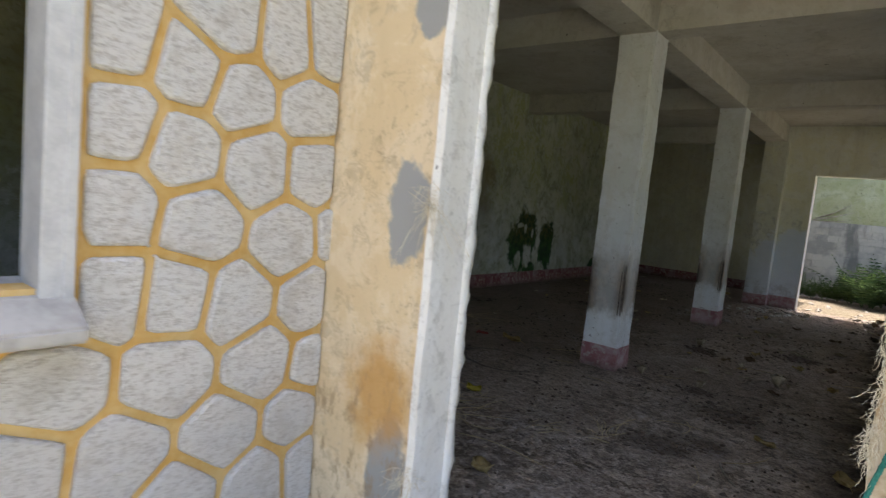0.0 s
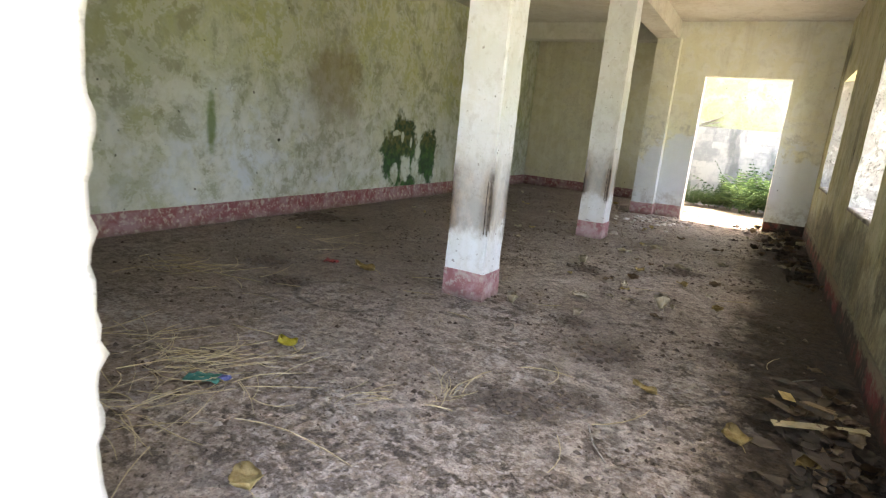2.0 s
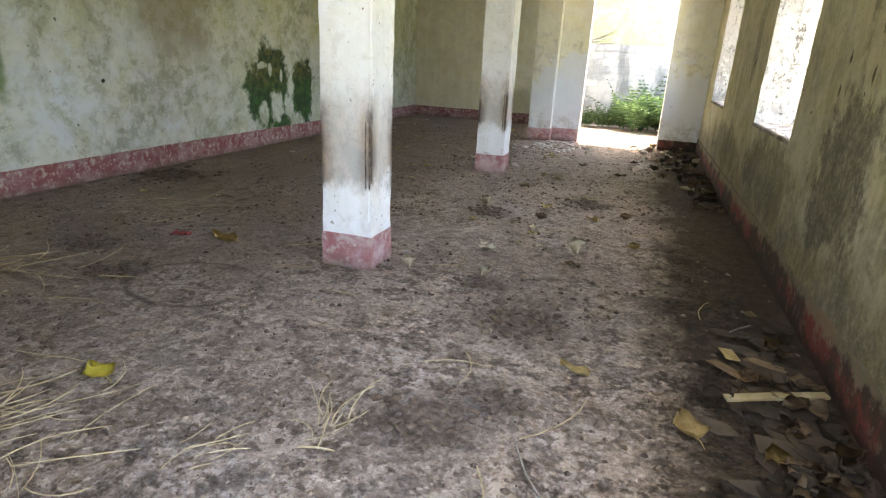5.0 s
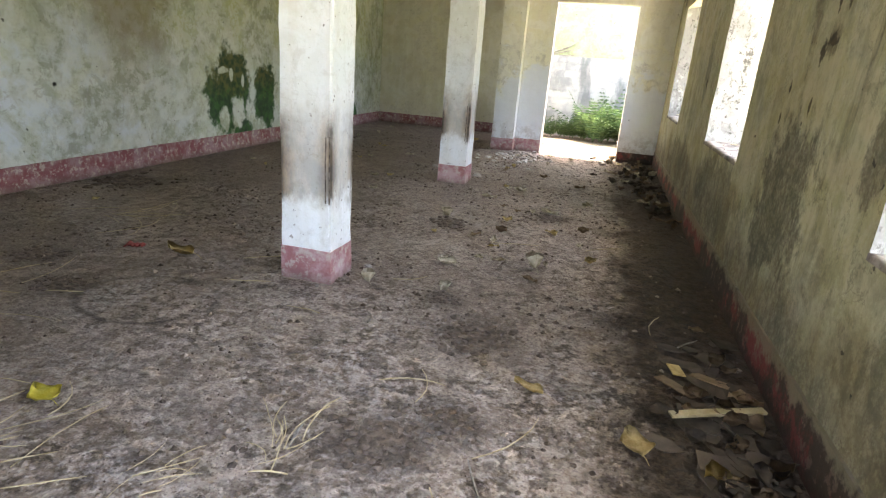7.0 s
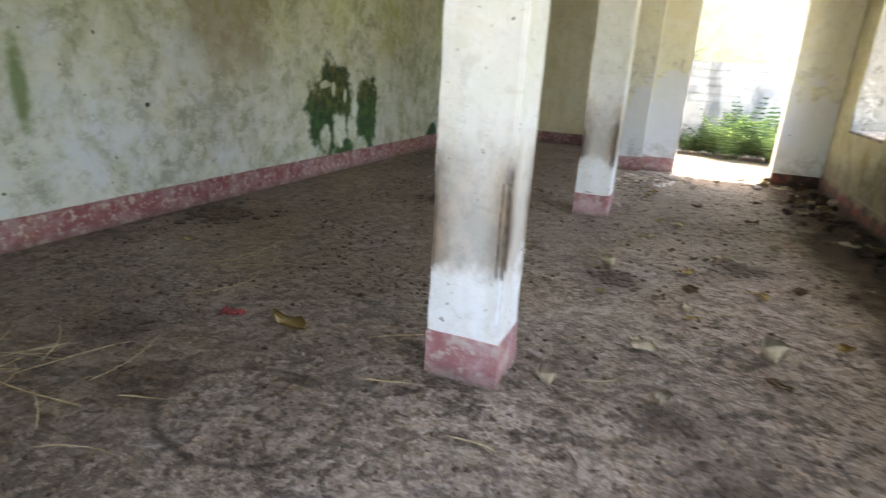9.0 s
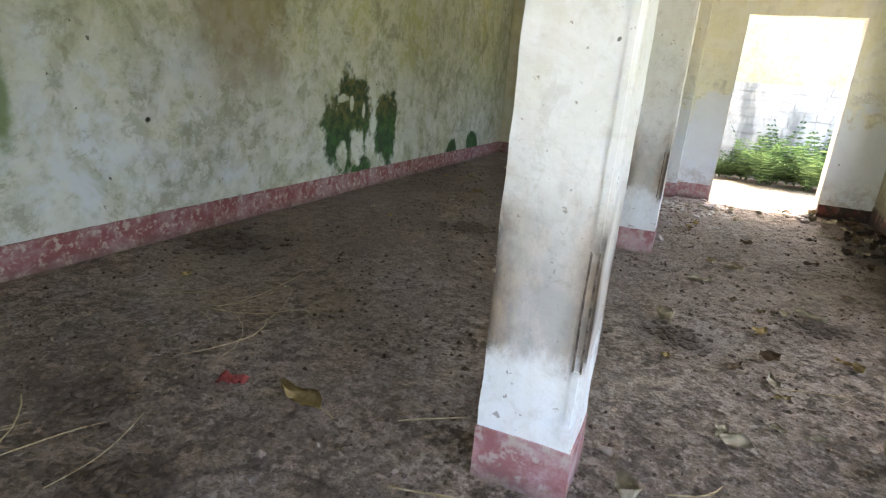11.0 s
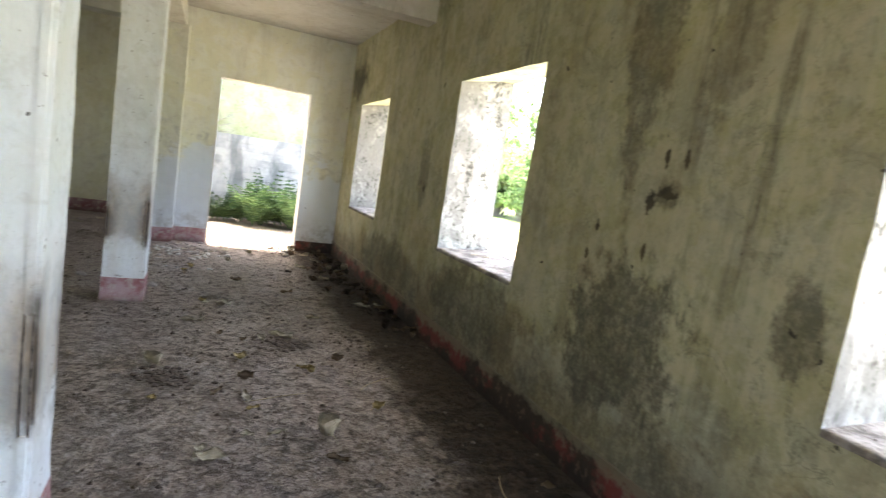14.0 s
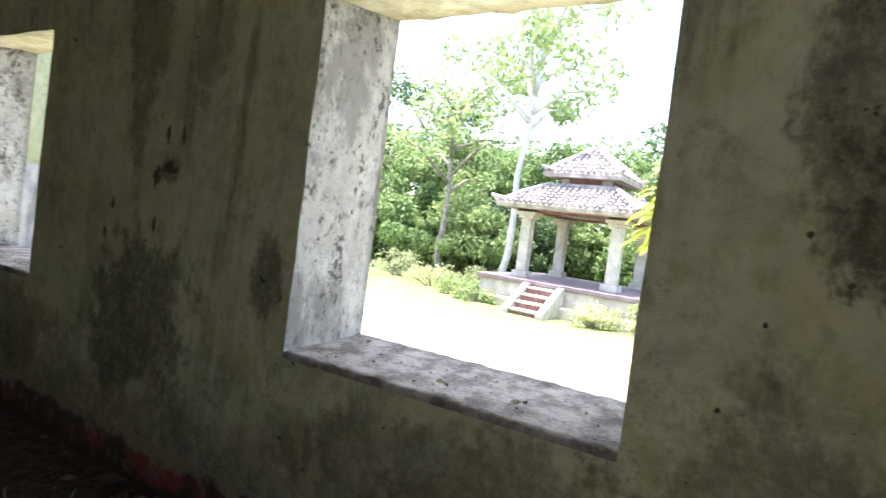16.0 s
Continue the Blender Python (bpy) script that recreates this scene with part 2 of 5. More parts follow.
    spots = k.op("ADD", k.mul(k.noise(4.5, 8, 0.72, stretch=(1, 1, 0.55), shift=101, warp=0.3), 0.6), k.mul(k.noise(19, 6, 0.75, stretch=(1, 1, 0.6), shift=103), 0.4))
    col = k.mix(k.mul(k.step(spots, 0.53, 0.61), 0.38), col, (0.15, 0.145, 0.10))
    # damp foot of the wall, deepened so its colour also carries the shade
    damp = k.mul(k.step(k.op("ADD", k.z, k.mul(mid, 0.9)), 1.22, 0.70), broken, 0.82)
    col = k.mix(damp, col, (0.095, 0.083, 0.064))
    ochre = k.mul(k.step(k.noise(1.9, 5, shift=50), 0.5, 0.64), 0.2)
    return k.mix(ochre, col, (0.33, 0.25, 0.10))


def column_marks(k, col, big, mid):
    wob = k.mul(k.op("SUBTRACT", k.noise(7, 6, 0.7, stretch=(1, 1, 0.6), shift=3), 0.5), 0.5)
    zz = k.op("ADD", k.z, wob)
    band = k.mul(k.step(zz, 0.44, 0.60), k.step(zz, 1.22, 0.74))
    loc = k.t.nodes.new("ShaderNodeSeparateXYZ")
    k.t.links.new(k.t.nodes.new("ShaderNodeTexCoord").outputs["Object"], loc.inputs[0])
    corner = k.mul(k.op("ABSOLUTE", loc.outputs[0]), k.op("ABSOLUTE", loc.outputs[1]), 42.0)
    side = k.step(corner, 0.25, 0.95, 0.58, 1.0)
    col = k.mix(k.mul(band, side, 0.85), col, k.mix(k.step(k.noise(8, 6, 0.7, stretch=(1, 1, 0.5), shift=2), 0.40, 0.62), (0.09, 0.058, 0.032), (0.27, 0.18, 0.095)))
    edge = k.mul(k.step(corner, 0.80, 1.0), k.step(zz, 0.5, 0.62), k.step(zz, 1.0, 0.8))
    col = k.mix(k.mul(edge, 0.8), col, (0.03, 0.022, 0.016))
    chip = k.noise(24, 4, 0.6, shift=6)
    col = k.mix(k.mul(k.step(chip, 0.66, 0.69), 0.7), col, (0.22, 0.20, 0.18))
    return col


PLASTER_W = plaster("plaster_green_stained", (0.43, 0.47, 0.36), (0.54, 0.58, 0.50), (0.25, 0.26, 0.19), 0.55, 0.35, west_marks, 0.88, 0.7)
PLASTER_E = plaster("plaster_yellowed_mouldy", (0.45, 0.435, 0.255), (0.54, 0.53, 0.355), (0.19, 0.18, 0.12), 0.42, 0.4, east_marks, 0.88, 0.4)
def cream_marks(k, col, big, mid):
    # lime coat showing blue-white low down, its upper edge ragged, with grey runs
    edge = k.op("ADD", k.z, k.mul(k.op("SUBTRACT", k.noise(2.1, 7, 0.66, shift=63, warp=0.4), 0.5), 2.6))
    col = k.mix(k.mul(k.step(edge, 1.42, 1.12), 0.75), col, (0.66, 0.72, 0.79))
    col = k.mix(k.mul(k.step(k.op("ABSOLUTE", k.op("SUBTRACT", edge, 1.36)), 0.12, 0.02), k.step(k.noise(5, 6, 0.7, shift=67), 0.42, 0.6), 0.5), col, (0.36, 0.36, 0.32))
    foot = k.mul(k.step(k.op("ADD", k.z, k.mul(mid, 0.5)), 0.85, 0.45), k.step(k.noise(9, 7, 0.72, shift=69), 0.42, 0.6), 0.5)
    return k.mix(foot, col, (0.25, 0.22, 0.17))


PLASTER_N = plaster("plaster_cream", (0.74, 0.745, 0.60), (0.78, 0.80, 0.72), (0.50, 0.47, 0.33), 0.25, 0.3, cream_marks, 0.88, 0.3)
PLASTER_BACK = plaster("plaster_cream_dull", (0.60, 0.59, 0.44), (0.66, 0.66, 0.55), (0.44, 0.41, 0.29), 0.4, 0.3, None, 0.88, 0.4)
PLASTER_CEIL = plaster("plaster_ceiling", (0.53, 0.52, 0.45), (0.58, 0.575, 0.52), (0.34, 0.31, 0.23), 0.4, 0.1, None, 0.88, 0.35)
def reveal_marks(k, col, big, mid):
    a = k.op("ADD", k.mul(k.noise(8, 8, 0.74, stretch=(1, 1, 0.4), shift=44, warp=0.3), 0.6), k.mul(k.noise(30, 5, 0.7, shift=47), 0.4))
    b = k.noise(26, 6, 0.75, stretch=(1, 1, 0.5), shift=46)
    big2 = k.op("ADD", k.mul(k.noise(3.4, 7, 0.66, stretch=(1, 1, 0.7), shift=144, warp=0.3), 0.75), k.mul(a, 0.25))
    # mould spread wider at the far window to paint in the shade on its reveal
    far = k.step(k.y, 8.6, 9.4, 0.0, 0.05)
    col = k.mix(k.mul(k.step(k.op("ADD", big2, far), 0.48, 0.56), 0.75), col, (0.17, 0.165, 0.155))
    col = k.mix(k.mul(k.step(a, 0.53, 0.58), 0.6), col, (0.13, 0.125, 0.11))
    col = k.mix(k.mul(k.step(a, 0.56, 0.59), 0.8), col, (0.055, 0.052, 0.046))
    return k.mix(k.mul(k.step(b, 0.55, 0.61), 0.6), col, (0.08, 0.076, 0.066))


PLASTER_REVEAL = plaster("plaster_reveal_mouldy", (0.35, 0.345, 0.31), (0.43, 0.43, 0.41), (0.24, 0.235, 0.20), 0.6, 0.45, reveal_marks)
COLUMN = plaster("column_limewash", (0.70, 0.735, 0.735), (0.76, 0.80, 0.825), (0.58, 0.55, 0.46), 0.25, 0.2, column_marks, 0.88, 0.45)


def skirting(name, red, worn):
    k = Mat(name, 0.8)
    n, m = k.noise(5, 6, 0.7), k.noise(17, 5, 0.7, shift=5)
    col = k.mix(k.step(n, 0.4, 0.62), red, worn)
    col = k.mix(k.mul(k.step(m, 0.5, 0.63), 0.75), col, (0.46, 0.41, 0.36))
    col = k.mix(k.mul(k.step(k.op("ADD", k.z, k.mul(n, 0.16)), 0.17, 0.06), 0.75), col, (0.13, 0.09, 0.075))
    return k.done(col, k.op("ADD", n, m), 0.008)


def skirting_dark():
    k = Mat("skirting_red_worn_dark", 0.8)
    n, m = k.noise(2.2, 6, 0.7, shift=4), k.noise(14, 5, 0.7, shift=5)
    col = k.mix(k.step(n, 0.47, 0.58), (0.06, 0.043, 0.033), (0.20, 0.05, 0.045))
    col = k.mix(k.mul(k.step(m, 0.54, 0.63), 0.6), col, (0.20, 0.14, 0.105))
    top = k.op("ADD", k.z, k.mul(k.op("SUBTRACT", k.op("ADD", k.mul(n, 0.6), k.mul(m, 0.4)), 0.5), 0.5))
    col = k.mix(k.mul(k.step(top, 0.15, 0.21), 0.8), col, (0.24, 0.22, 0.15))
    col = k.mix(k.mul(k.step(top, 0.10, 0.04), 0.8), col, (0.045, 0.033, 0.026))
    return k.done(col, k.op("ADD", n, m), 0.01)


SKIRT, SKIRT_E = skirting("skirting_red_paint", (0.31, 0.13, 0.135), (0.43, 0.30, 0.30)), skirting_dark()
SKIRT_W = skirting("skirting_red_dull", (0.215, 0.075, 0.08), (0.29, 0.185, 0.20))


DUNG_SPOTS = ((-1.2, 3.66, 0.11), (-1.05, 4.62, 0.14), (-1.0, 3.9, 0.08), (-1.35, 5.05, 0.08), (-1.75, 6.7, 0.12), (-0.9, 7.4, 0.12), (-5.0, 6.5, 0.22), (-3.7, 8.2, 0.15), (-3.9, 4.6, 0.12), (-3.4, 4.3, 0.10))


def floor_mat():
    k = Mat("floor_dirty_concrete", 0.8, spec=0.16)
    a, b, c, d = k.noise(0.7, 5, 0.6, shift=6), k.noise(2.6, 8, 0.66), k.noise(17, 7, 0.72, shift=11), k.noise(46, 4, 0.6, shift=2)
    f = k.op("ADD", k.op("ADD", k.mul(b, 0.34), k.mul(c, 0.33)), k.mul(d, 0.33))
    col = k.mix(k.step(f, 0.39, 0.60), (0.195, 0.147, 0.113), (0.43, 0.36, 0.30))
    col = k.mix(k.mul(k.step(k.op("ADD", k.mul(a, 0.6), k.mul(b, 0.4)), 0.49, 0.62), 0.5), col, (0.165, 0.122, 0.094))
    clod = k.noise(15, 8, 0.78, shift=31)
    col = k.mix(k.mul(k.step(clod, 0.52, 0.575), k.step(k.noise(1.6, 5, 0.65, shift=39), 0.42, 0.56), 0.62), col, (0.075, 0.056, 0.043))
    col = k.mix(k.mul(k.step(k.noise(22, 5, 0.7, shift=37), 0.57, 0.63), 0.55), col, (0.07, 0.053, 0.043))
    col = k.mix(k.mul(k.step(d, 0.52, 0.68), 0.4), col, (0.50, 0.425, 0.355))
    col = k.mix(k.mul(k.step(k.noise(60, 4, 0.7, shift=88), 0.55, 0.63), 0.6), col, (0.085, 0.065, 0.053))
    # brown dirt on the west side, with the column's shade mixed into the colour
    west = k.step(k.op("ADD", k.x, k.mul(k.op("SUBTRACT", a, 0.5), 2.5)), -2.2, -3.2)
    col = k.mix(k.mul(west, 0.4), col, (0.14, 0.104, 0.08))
    # packed damp dirt along the window wall, darkened further to paint in shade
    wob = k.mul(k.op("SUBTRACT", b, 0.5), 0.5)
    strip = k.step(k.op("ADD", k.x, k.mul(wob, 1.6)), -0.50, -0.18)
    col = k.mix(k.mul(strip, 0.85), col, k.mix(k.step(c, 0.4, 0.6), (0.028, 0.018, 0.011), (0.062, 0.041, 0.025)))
    pale = k.mul(k.step(k.noise(1.3, 6, 0.7, shift=61), 0.52, 0.66), k.step(d, 0.42, 0.58), k.op("SUBTRACT", 1.0, strip), 0.55)
    col = k.mix(pale, col, (0.42, 0.375, 0.34))
    for cx, cy, rr in DUNG_SPOTS:
        spot = k.blob(k.x, k.y, cx, cy, rr * 1.5, rr * 1.2, k.mul(k.op("SUBTRACT", clod, 0.5), 7.0), 0.7)
        col = k.mix(k.mul(spot, 0.62), col, (0.06, 0.045, 0.036))
    ring = k.blob(k.x, k.y, -2.85, 4.35, 0.40, 0.32, k.mul(wob, 1.0), 0.06)
    inner = k.blob(k.x, k.y, -2.84, 4.36, 0.37, 0.29, k.mul(wob, 1.0), 0.06)
    col = k.mix(k.mul(k.op("SUBTRACT", ring, inner), 0.6), col, (0.05, 0.037, 0.03))
    k.put(k.b.inputs["Roughness"], k.step(f, 0.42, 0.6, 0.62, 0.9))
    return k.done(col, k.op("ADD", k.op("ADD", k.mul(f, 1.0), k.mul(d, 0.3)), k.mul(k.step(clod, 0.5, 0.62), 0.5)), 0.03, 1.0)


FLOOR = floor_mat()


def ochre_marks(k, col, big, mid):
    w = k.mul(k.op("SUBTRACT", k.noise(9, 5, 0.6, shift=7), 0.5), 1.4)
    for cx, cz, rx, rz in ((-1.64, 1.33, 0.10, 0.20), (-1.64, 0.32, 0.10, 0.22), (-1.60, 2.10, 0.10, 0.12)):
        col = k.mix(k.blob(k.x, k.z, cx, cz, rx, rz, w, 0.12), col, (0.30, 0.30, 0.29))
    rust = k.blob(k.x, k.z, -1.72, 0.60, 0.16, 0.20, w, 0.5)
    col = k.mix(k.mul(rust, 0.8), col, (0.50, 0.26, 0.06))
    dirt = k.mul(k.step(k.z, 1.0, 0.35), k.step(k.noise(16, 6, 0.7, stretch=(1, 1, 0.4), shift=3), 0.5, 0.64))
    return k.mix(k.mul(dirt, 0.7), col, (0.30, 0.20, 0.11))


OCHRE = plaster("plaster_ochre", (0.64, 0.50, 0.31), (0.72, 0.60, 0.42), (0.56, 0.42, 0.25), 0.35, 0.45, ochre_marks)
WHITE_OLD = plaster("plaster_white_worn", (0.74, 0.73, 0.69), (0.79, 0.785, 0.76), (0.62, 0.58, 0.50), 0.3, 0.35)


def stone_mat():
    k = Mat("stone_whitewashed", 0.9)
    a, b, c = k.noise(7, 5), k.noise(45, 6, 0.75, shift=3), k.noise(120, 3, shift=9)
    g = k.noise(70, 6, 0.75, stretch=(1, 0.45, 1.3), shift=5)
    col = k.mix(k.step(g, 0.34, 0.56), (0.52, 0.49, 0.45), (0.77, 0.755, 0.725))
    col = k.mix(k.mul(k.step(a, 0.52, 0.68), 0.35), col, (0.46, 0.41, 0.34))
    col = k.mix(k.mul(k.step(b, 0.66, 0.72), 0.8), col, (0.12, 0.105, 0.09))
    col = k.mix(k.mul(k.step(k.z, 0.75, 0.35), 0.35), col, (0.50, 0.48, 0.47))
    return k.done(col, k.op("ADD", g, k.op("ADD", b, k.mul(c, 0.5))), 0.012, 1.0)


STONE = stone_mat()
MORTAR = simple("mortar_ochre_paint", (0.55, 0.33, 0.10), (0.64, 0.45, 0.20), 6, 0.85)
GREY_WOOD = simple("wood_grey_paint", (0.42, 0.42, 0.42), (0.52, 0.52, 0.51), 14, 0.6)
SILL_DUST = simple("sill_dusty_cement", (0.12, 0.105, 0.092), (0.36, 0.33, 0.30), 9, 0.95, bump=0.012)
CEMENT = simple("cement_old", (0.30, 0.29, 0.27), (0.42, 0.41, 0.38), 5, 0.9, bump=0.008)
YARD_PLASTER = plaster("yard_wall_limewash", (0.25, 0.275, 0.155), (0.29, 0.31, 0.195), (0.20, 0.215, 0.115), 0.4, 0.3)


def block_mat():
    k = Mat("concrete_block", 0.95)
    a, b = k.noise(2.0, 6, 0.7), k.noise(24, 5, 0.7, shift=2)
    v = k.op("ADD", k.mul(a, 0.88), k.mul(k.random(), 0.12))
    col = k.mix(k.step(v, 0.36, 0.6), (0.20, 0.21, 0.21), (0.34, 0.34, 0.32))
    col = k.mix(k.mul(k.step(k.noise(3, 5, stretch=(1, 1, 0.25), shift=8), 0.50, 0.62), 0.6), col, (0.085, 0.09, 0.09))
    return k.done(col, k.op("ADD", a, b), 0.01)


BLOCK = block_mat()


def ground_mat():
    k = Mat("ground_sandy_grass", 0.95)
    a, b, c = k.noise(0.35, 6, 0.7), k.noise(4, 6, 0.7, shift=2), k.noise(28, 4, shift=5)
    col = k.mix(k.step(b, 0.4, 0.62), (0.33, 0.28, 0.19), (0.50, 0.45, 0.35))
    far = k.step(k.op("ADD", k.x, k.mul(a, 8.0)), 10.0, 14.0)
    g = k.op("MAXIMUM", k.mul(far, 0.85), k.mul(k.step(a, 0.5, 0.62), 0.5))
    col = k.mix(g, col, k.mix(k.step(c, 0.4, 0.6), (0.09, 0.15, 0.03), (0.20, 0.26, 0.07)))
    # trodden earth and leaf litter in the narrow yard behind the building
    yard = k.mul(k.step(k.op("ADD", k.y, k.mul(b, 0.5)), 11.6, 12.2), k.step(k.op("ADD", k.x, k.mul(b, 0.5)), 1.2, 0.6))
    col = k.mix(k.mul(yard, 0.9), col, k.mix(k.step(c, 0.38, 0.6), (0.10, 0.075, 0.05), (0.24, 0.20, 0.145)))
    return k.done(col, k.op("ADD", b, c), 0.03)


GROUND = ground_mat()


def leaf_mat(name, a, b, rough=0.6, sheer=0.45):
    k = Mat(name, rough, spec=0.35)
    f = k.op("ADD", k.mul(k.island(), 0.65), k.mul(k.noise(0.9, 3), 0.35))
    col = k.mix(k.step(f, 0.2, 0.8), a, b)
    k.done(col)
    tr = k.t.nodes.new("ShaderNodeBsdfTranslucent")
    k.put(tr.inputs[0], col)
    mx = k.t.nodes.new("ShaderNodeMixShader")
    mx.inputs[0].default_value = sheer
    k.t.links.new(k.b.outputs[0], mx.inputs[1])
    k.t.links.new(tr.outputs[0], mx.inputs[2])
    k.t.links.new(mx.outputs[0], k.t.nodes["Material Output"].inputs[0])
    return k.m


LEAF_A = leaf_mat("leaves_mid_green", (0.10, 0.17, 0.06), (0.23, 0.33, 0.13))
LEAF_B = leaf_mat("leaves_light_green", (0.20, 0.29, 0.11), (0.36, 0.45, 0.20))
LEAF_C = leaf_mat("leaves_dark_green", (0.055, 0.10, 0.04), (0.13, 0.20, 0.085))
LEAF_Y = leaf_mat("leaves_yellow_green", (0.38, 0.43, 0.20), (0.54, 0.57, 0.34))
LEAF_BRIGHT = leaf_mat("leaves_bright_yellow", (0.30, 0.36, 0.04), (0.46, 0.50, 0.10))
FERN = leaf_mat("fern_green", (0.028, 0.06, 0.022), (0.075, 0.12, 0.042))
BARK = simple("bark_grey", (0.17, 0.15, 0.12), (0.32, 0.30, 0.26), 9, 0.95, bump=0.02)
BARK_PALE = simple("bark_pale", (0.42, 0.44, 0.43), (0.56, 0.58, 0.58), 5, 0.9, bump=0.01)
STRAW = simple("straw_dry", (0.38, 0.30, 0.17), (0.52, 0.43, 0.27), 20, 0.7)
LEAF_DRY_Y = simple("leaf_dry_yellow", (0.50, 0.42, 0.04), (0.62, 0.54, 0.10), 30, 0.6, True)
LEAF_DRY_O = simple("leaf_dry_ochre", (0.34, 0.25, 0.10), (0.54, 0.42, 0.20), 30, 0.65, True)
LEAF_DRY_B = simple("leaf_dry_brown", (0.11, 0.07, 0.04), (0.27, 0.195, 0.12), 26, 0.7, True, spread=0.6)
LEAF_DRY_P = simple("leaf_dry_pale", (0.38, 0.33, 0.23), (0.56, 0.50, 0.37), 26, 0.7, True)
CHIP = simple("plaster_chip_pale", (0.40, 0.37, 0.32), (0.62, 0.60, 0.55), 14, 0.9, True)
GRIT = simple("grit_tan", (0.15, 0.118, 0.092), (0.27, 0.22, 0.175), 20, 0.9)
CARD = simple("cardboard_damp", (0.05, 0.039, 0.028), (0.125, 0.098, 0.072), 9, 0.85, True, spread=0.5)
SLAT = simple("wood_strip_pale", (0.34, 0.28, 0.15), (0.46, 0.39, 0.24), 14, 0.7, True)
PLASTIC_G = simple("plastic_scrap_green", (0.02, 0.11, 0.085), (0.05, 0.18, 0.14), 16, 0.5, True)
RED_RAG = simple("rag_faded_red", (0.16, 0.03, 0.03), (0.34, 0.08, 0.07), 40, 0.85, True)
DUNG = simple("dirt_dark", (0.055, 0.041, 0.031), (0.15, 0.115, 0.088), 30, 0.9, bump=0.012)
RUBBLE = simple("rubble_pale", (0.22, 0.19, 0.165), (0.40, 0.36, 0.32), 18, 0.9, True, spread=0.5)
ROPE_G = simple("rope_green_nylon", (0.012, 0.12, 0.095), (0.035, 0.20, 0.16), 50, 0.6)
FIBRE = simple("rope_fibre_pale", (0.50, 0.43, 0.30), (0.66, 0.60, 0.46), 60, 0.8)
BURNT = simple("conduit_burnt", (0.04, 0.033, 0.027), (0.17, 0.14, 0.115), 30, 0.8)
ROOF_TILE = simple("roof_tile_weathered", (0.20, 0.185, 0.18), (0.42, 0.385, 0.37), 3.5, 0.9, bump=0.02)
PAV_WHITE = simple("pavilion_limewash", (0.34, 0.32, 0.27), (0.50, 0.48, 0.42), 4, 0.85)
PAV_RED = simple("pavilion_red_paint", (0.16, 0.07, 0.067), (0.24, 0.14, 0.13), 6, 0.8)
PAV_FLOOR = simple("pavilion_floor_tile", (0.17, 0.13, 0.14), (0.24, 0.19, 0.205), 4, 0.6)
ROCK = simple("rock_dark", (0.025, 0.027, 0.035), (0.12, 0.125, 0.14), 3.5, 0.9, bump=0.05)


# ---- building tools ----
def mesh_of(bm, name, mat, smooth=False):
    me = bpy.data.meshes.new(name)
    bm.to_mesh(me)
    bm.free()
    if mat:
        me.materials.append(mat)
    if smooth:
        me.polygons.foreach_set("use_smooth", [True] * len(me.polygons))
    return me


def part(name, bm, mat, parent=None, label="", smooth=False):
    ob = new(name, mesh_of(bm, name, mat, smooth))
    if parent:
        ob.parent = parent
    return tagged(ob, label)


def base_at(name, x, y, z, rz=0.0):
    ob = new(name)
    ob.empty_display_size = 0.1
    ob.matrix_basis = pose(x, y, z, 0, 0, rz)
    return ob


def box(x0, x1, y0, y1, z0, z1, bev=0.0, bm=None):
    bm = bm or bmesh.new()
    r = bmesh.ops.create_cube(bm, size=1.0, matrix=Matrix.Translation(((x0 + x1) / 2, (y0 + y1) / 2, (z0 + z1) / 2)) @ Matrix.Diagonal((x1 - x0, y1 - y0, z1 - z0, 1)))
    if bev:
        es = list({e for v in r["verts"] for e in v.link_edges})
        bmesh.ops.bevel(bm, geom=es, offset=bev, segments=2, affect="EDGES", profile=0.6)
    return bm


def rough_box(x0, x1, y0, y1, z0, z1, step, amp, seed=0.0, bev=0.0):
    """A box cut into a fine net whose corners wander a little, for worn masonry."""
    bm = box(x0, x1, y0, y1, z0, z1)
    size = (x1 - x0, y1 - y0, z1 - z0)
    for ax in range(3):
        for i in range(1, int(size[ax] / step) + 1):
            co, no = [0, 0, 0], [0, 0, 0]
            co[ax] = (x0, y0, z0)[ax] + i * size[ax] / (int(size[ax] / step) + 1)
            no[ax] = 1
            bmesh.ops.bisect_plane(bm, geom=bm.verts[:] + bm.edges[:] + bm.faces[:], plane_co=co, plane_no=no)
    jitter(bm, amp, seed)
    return bm


def jitter(bm, amp, seed=0.0, scale=6.0):
    for v in bm.verts:
        v.co += amp * noise.noise_vector(v.co * scale + Vector((seed, seed * 2, -seed)))


def breaks(stops, step):
    out = []
    for a, b in zip(stops, stops[1:]):
        n = max(1, math.ceil((b - a) / step))
        out += [a + (b - a) * i / n for i in range(n)]
    return out + [stops[-1]]


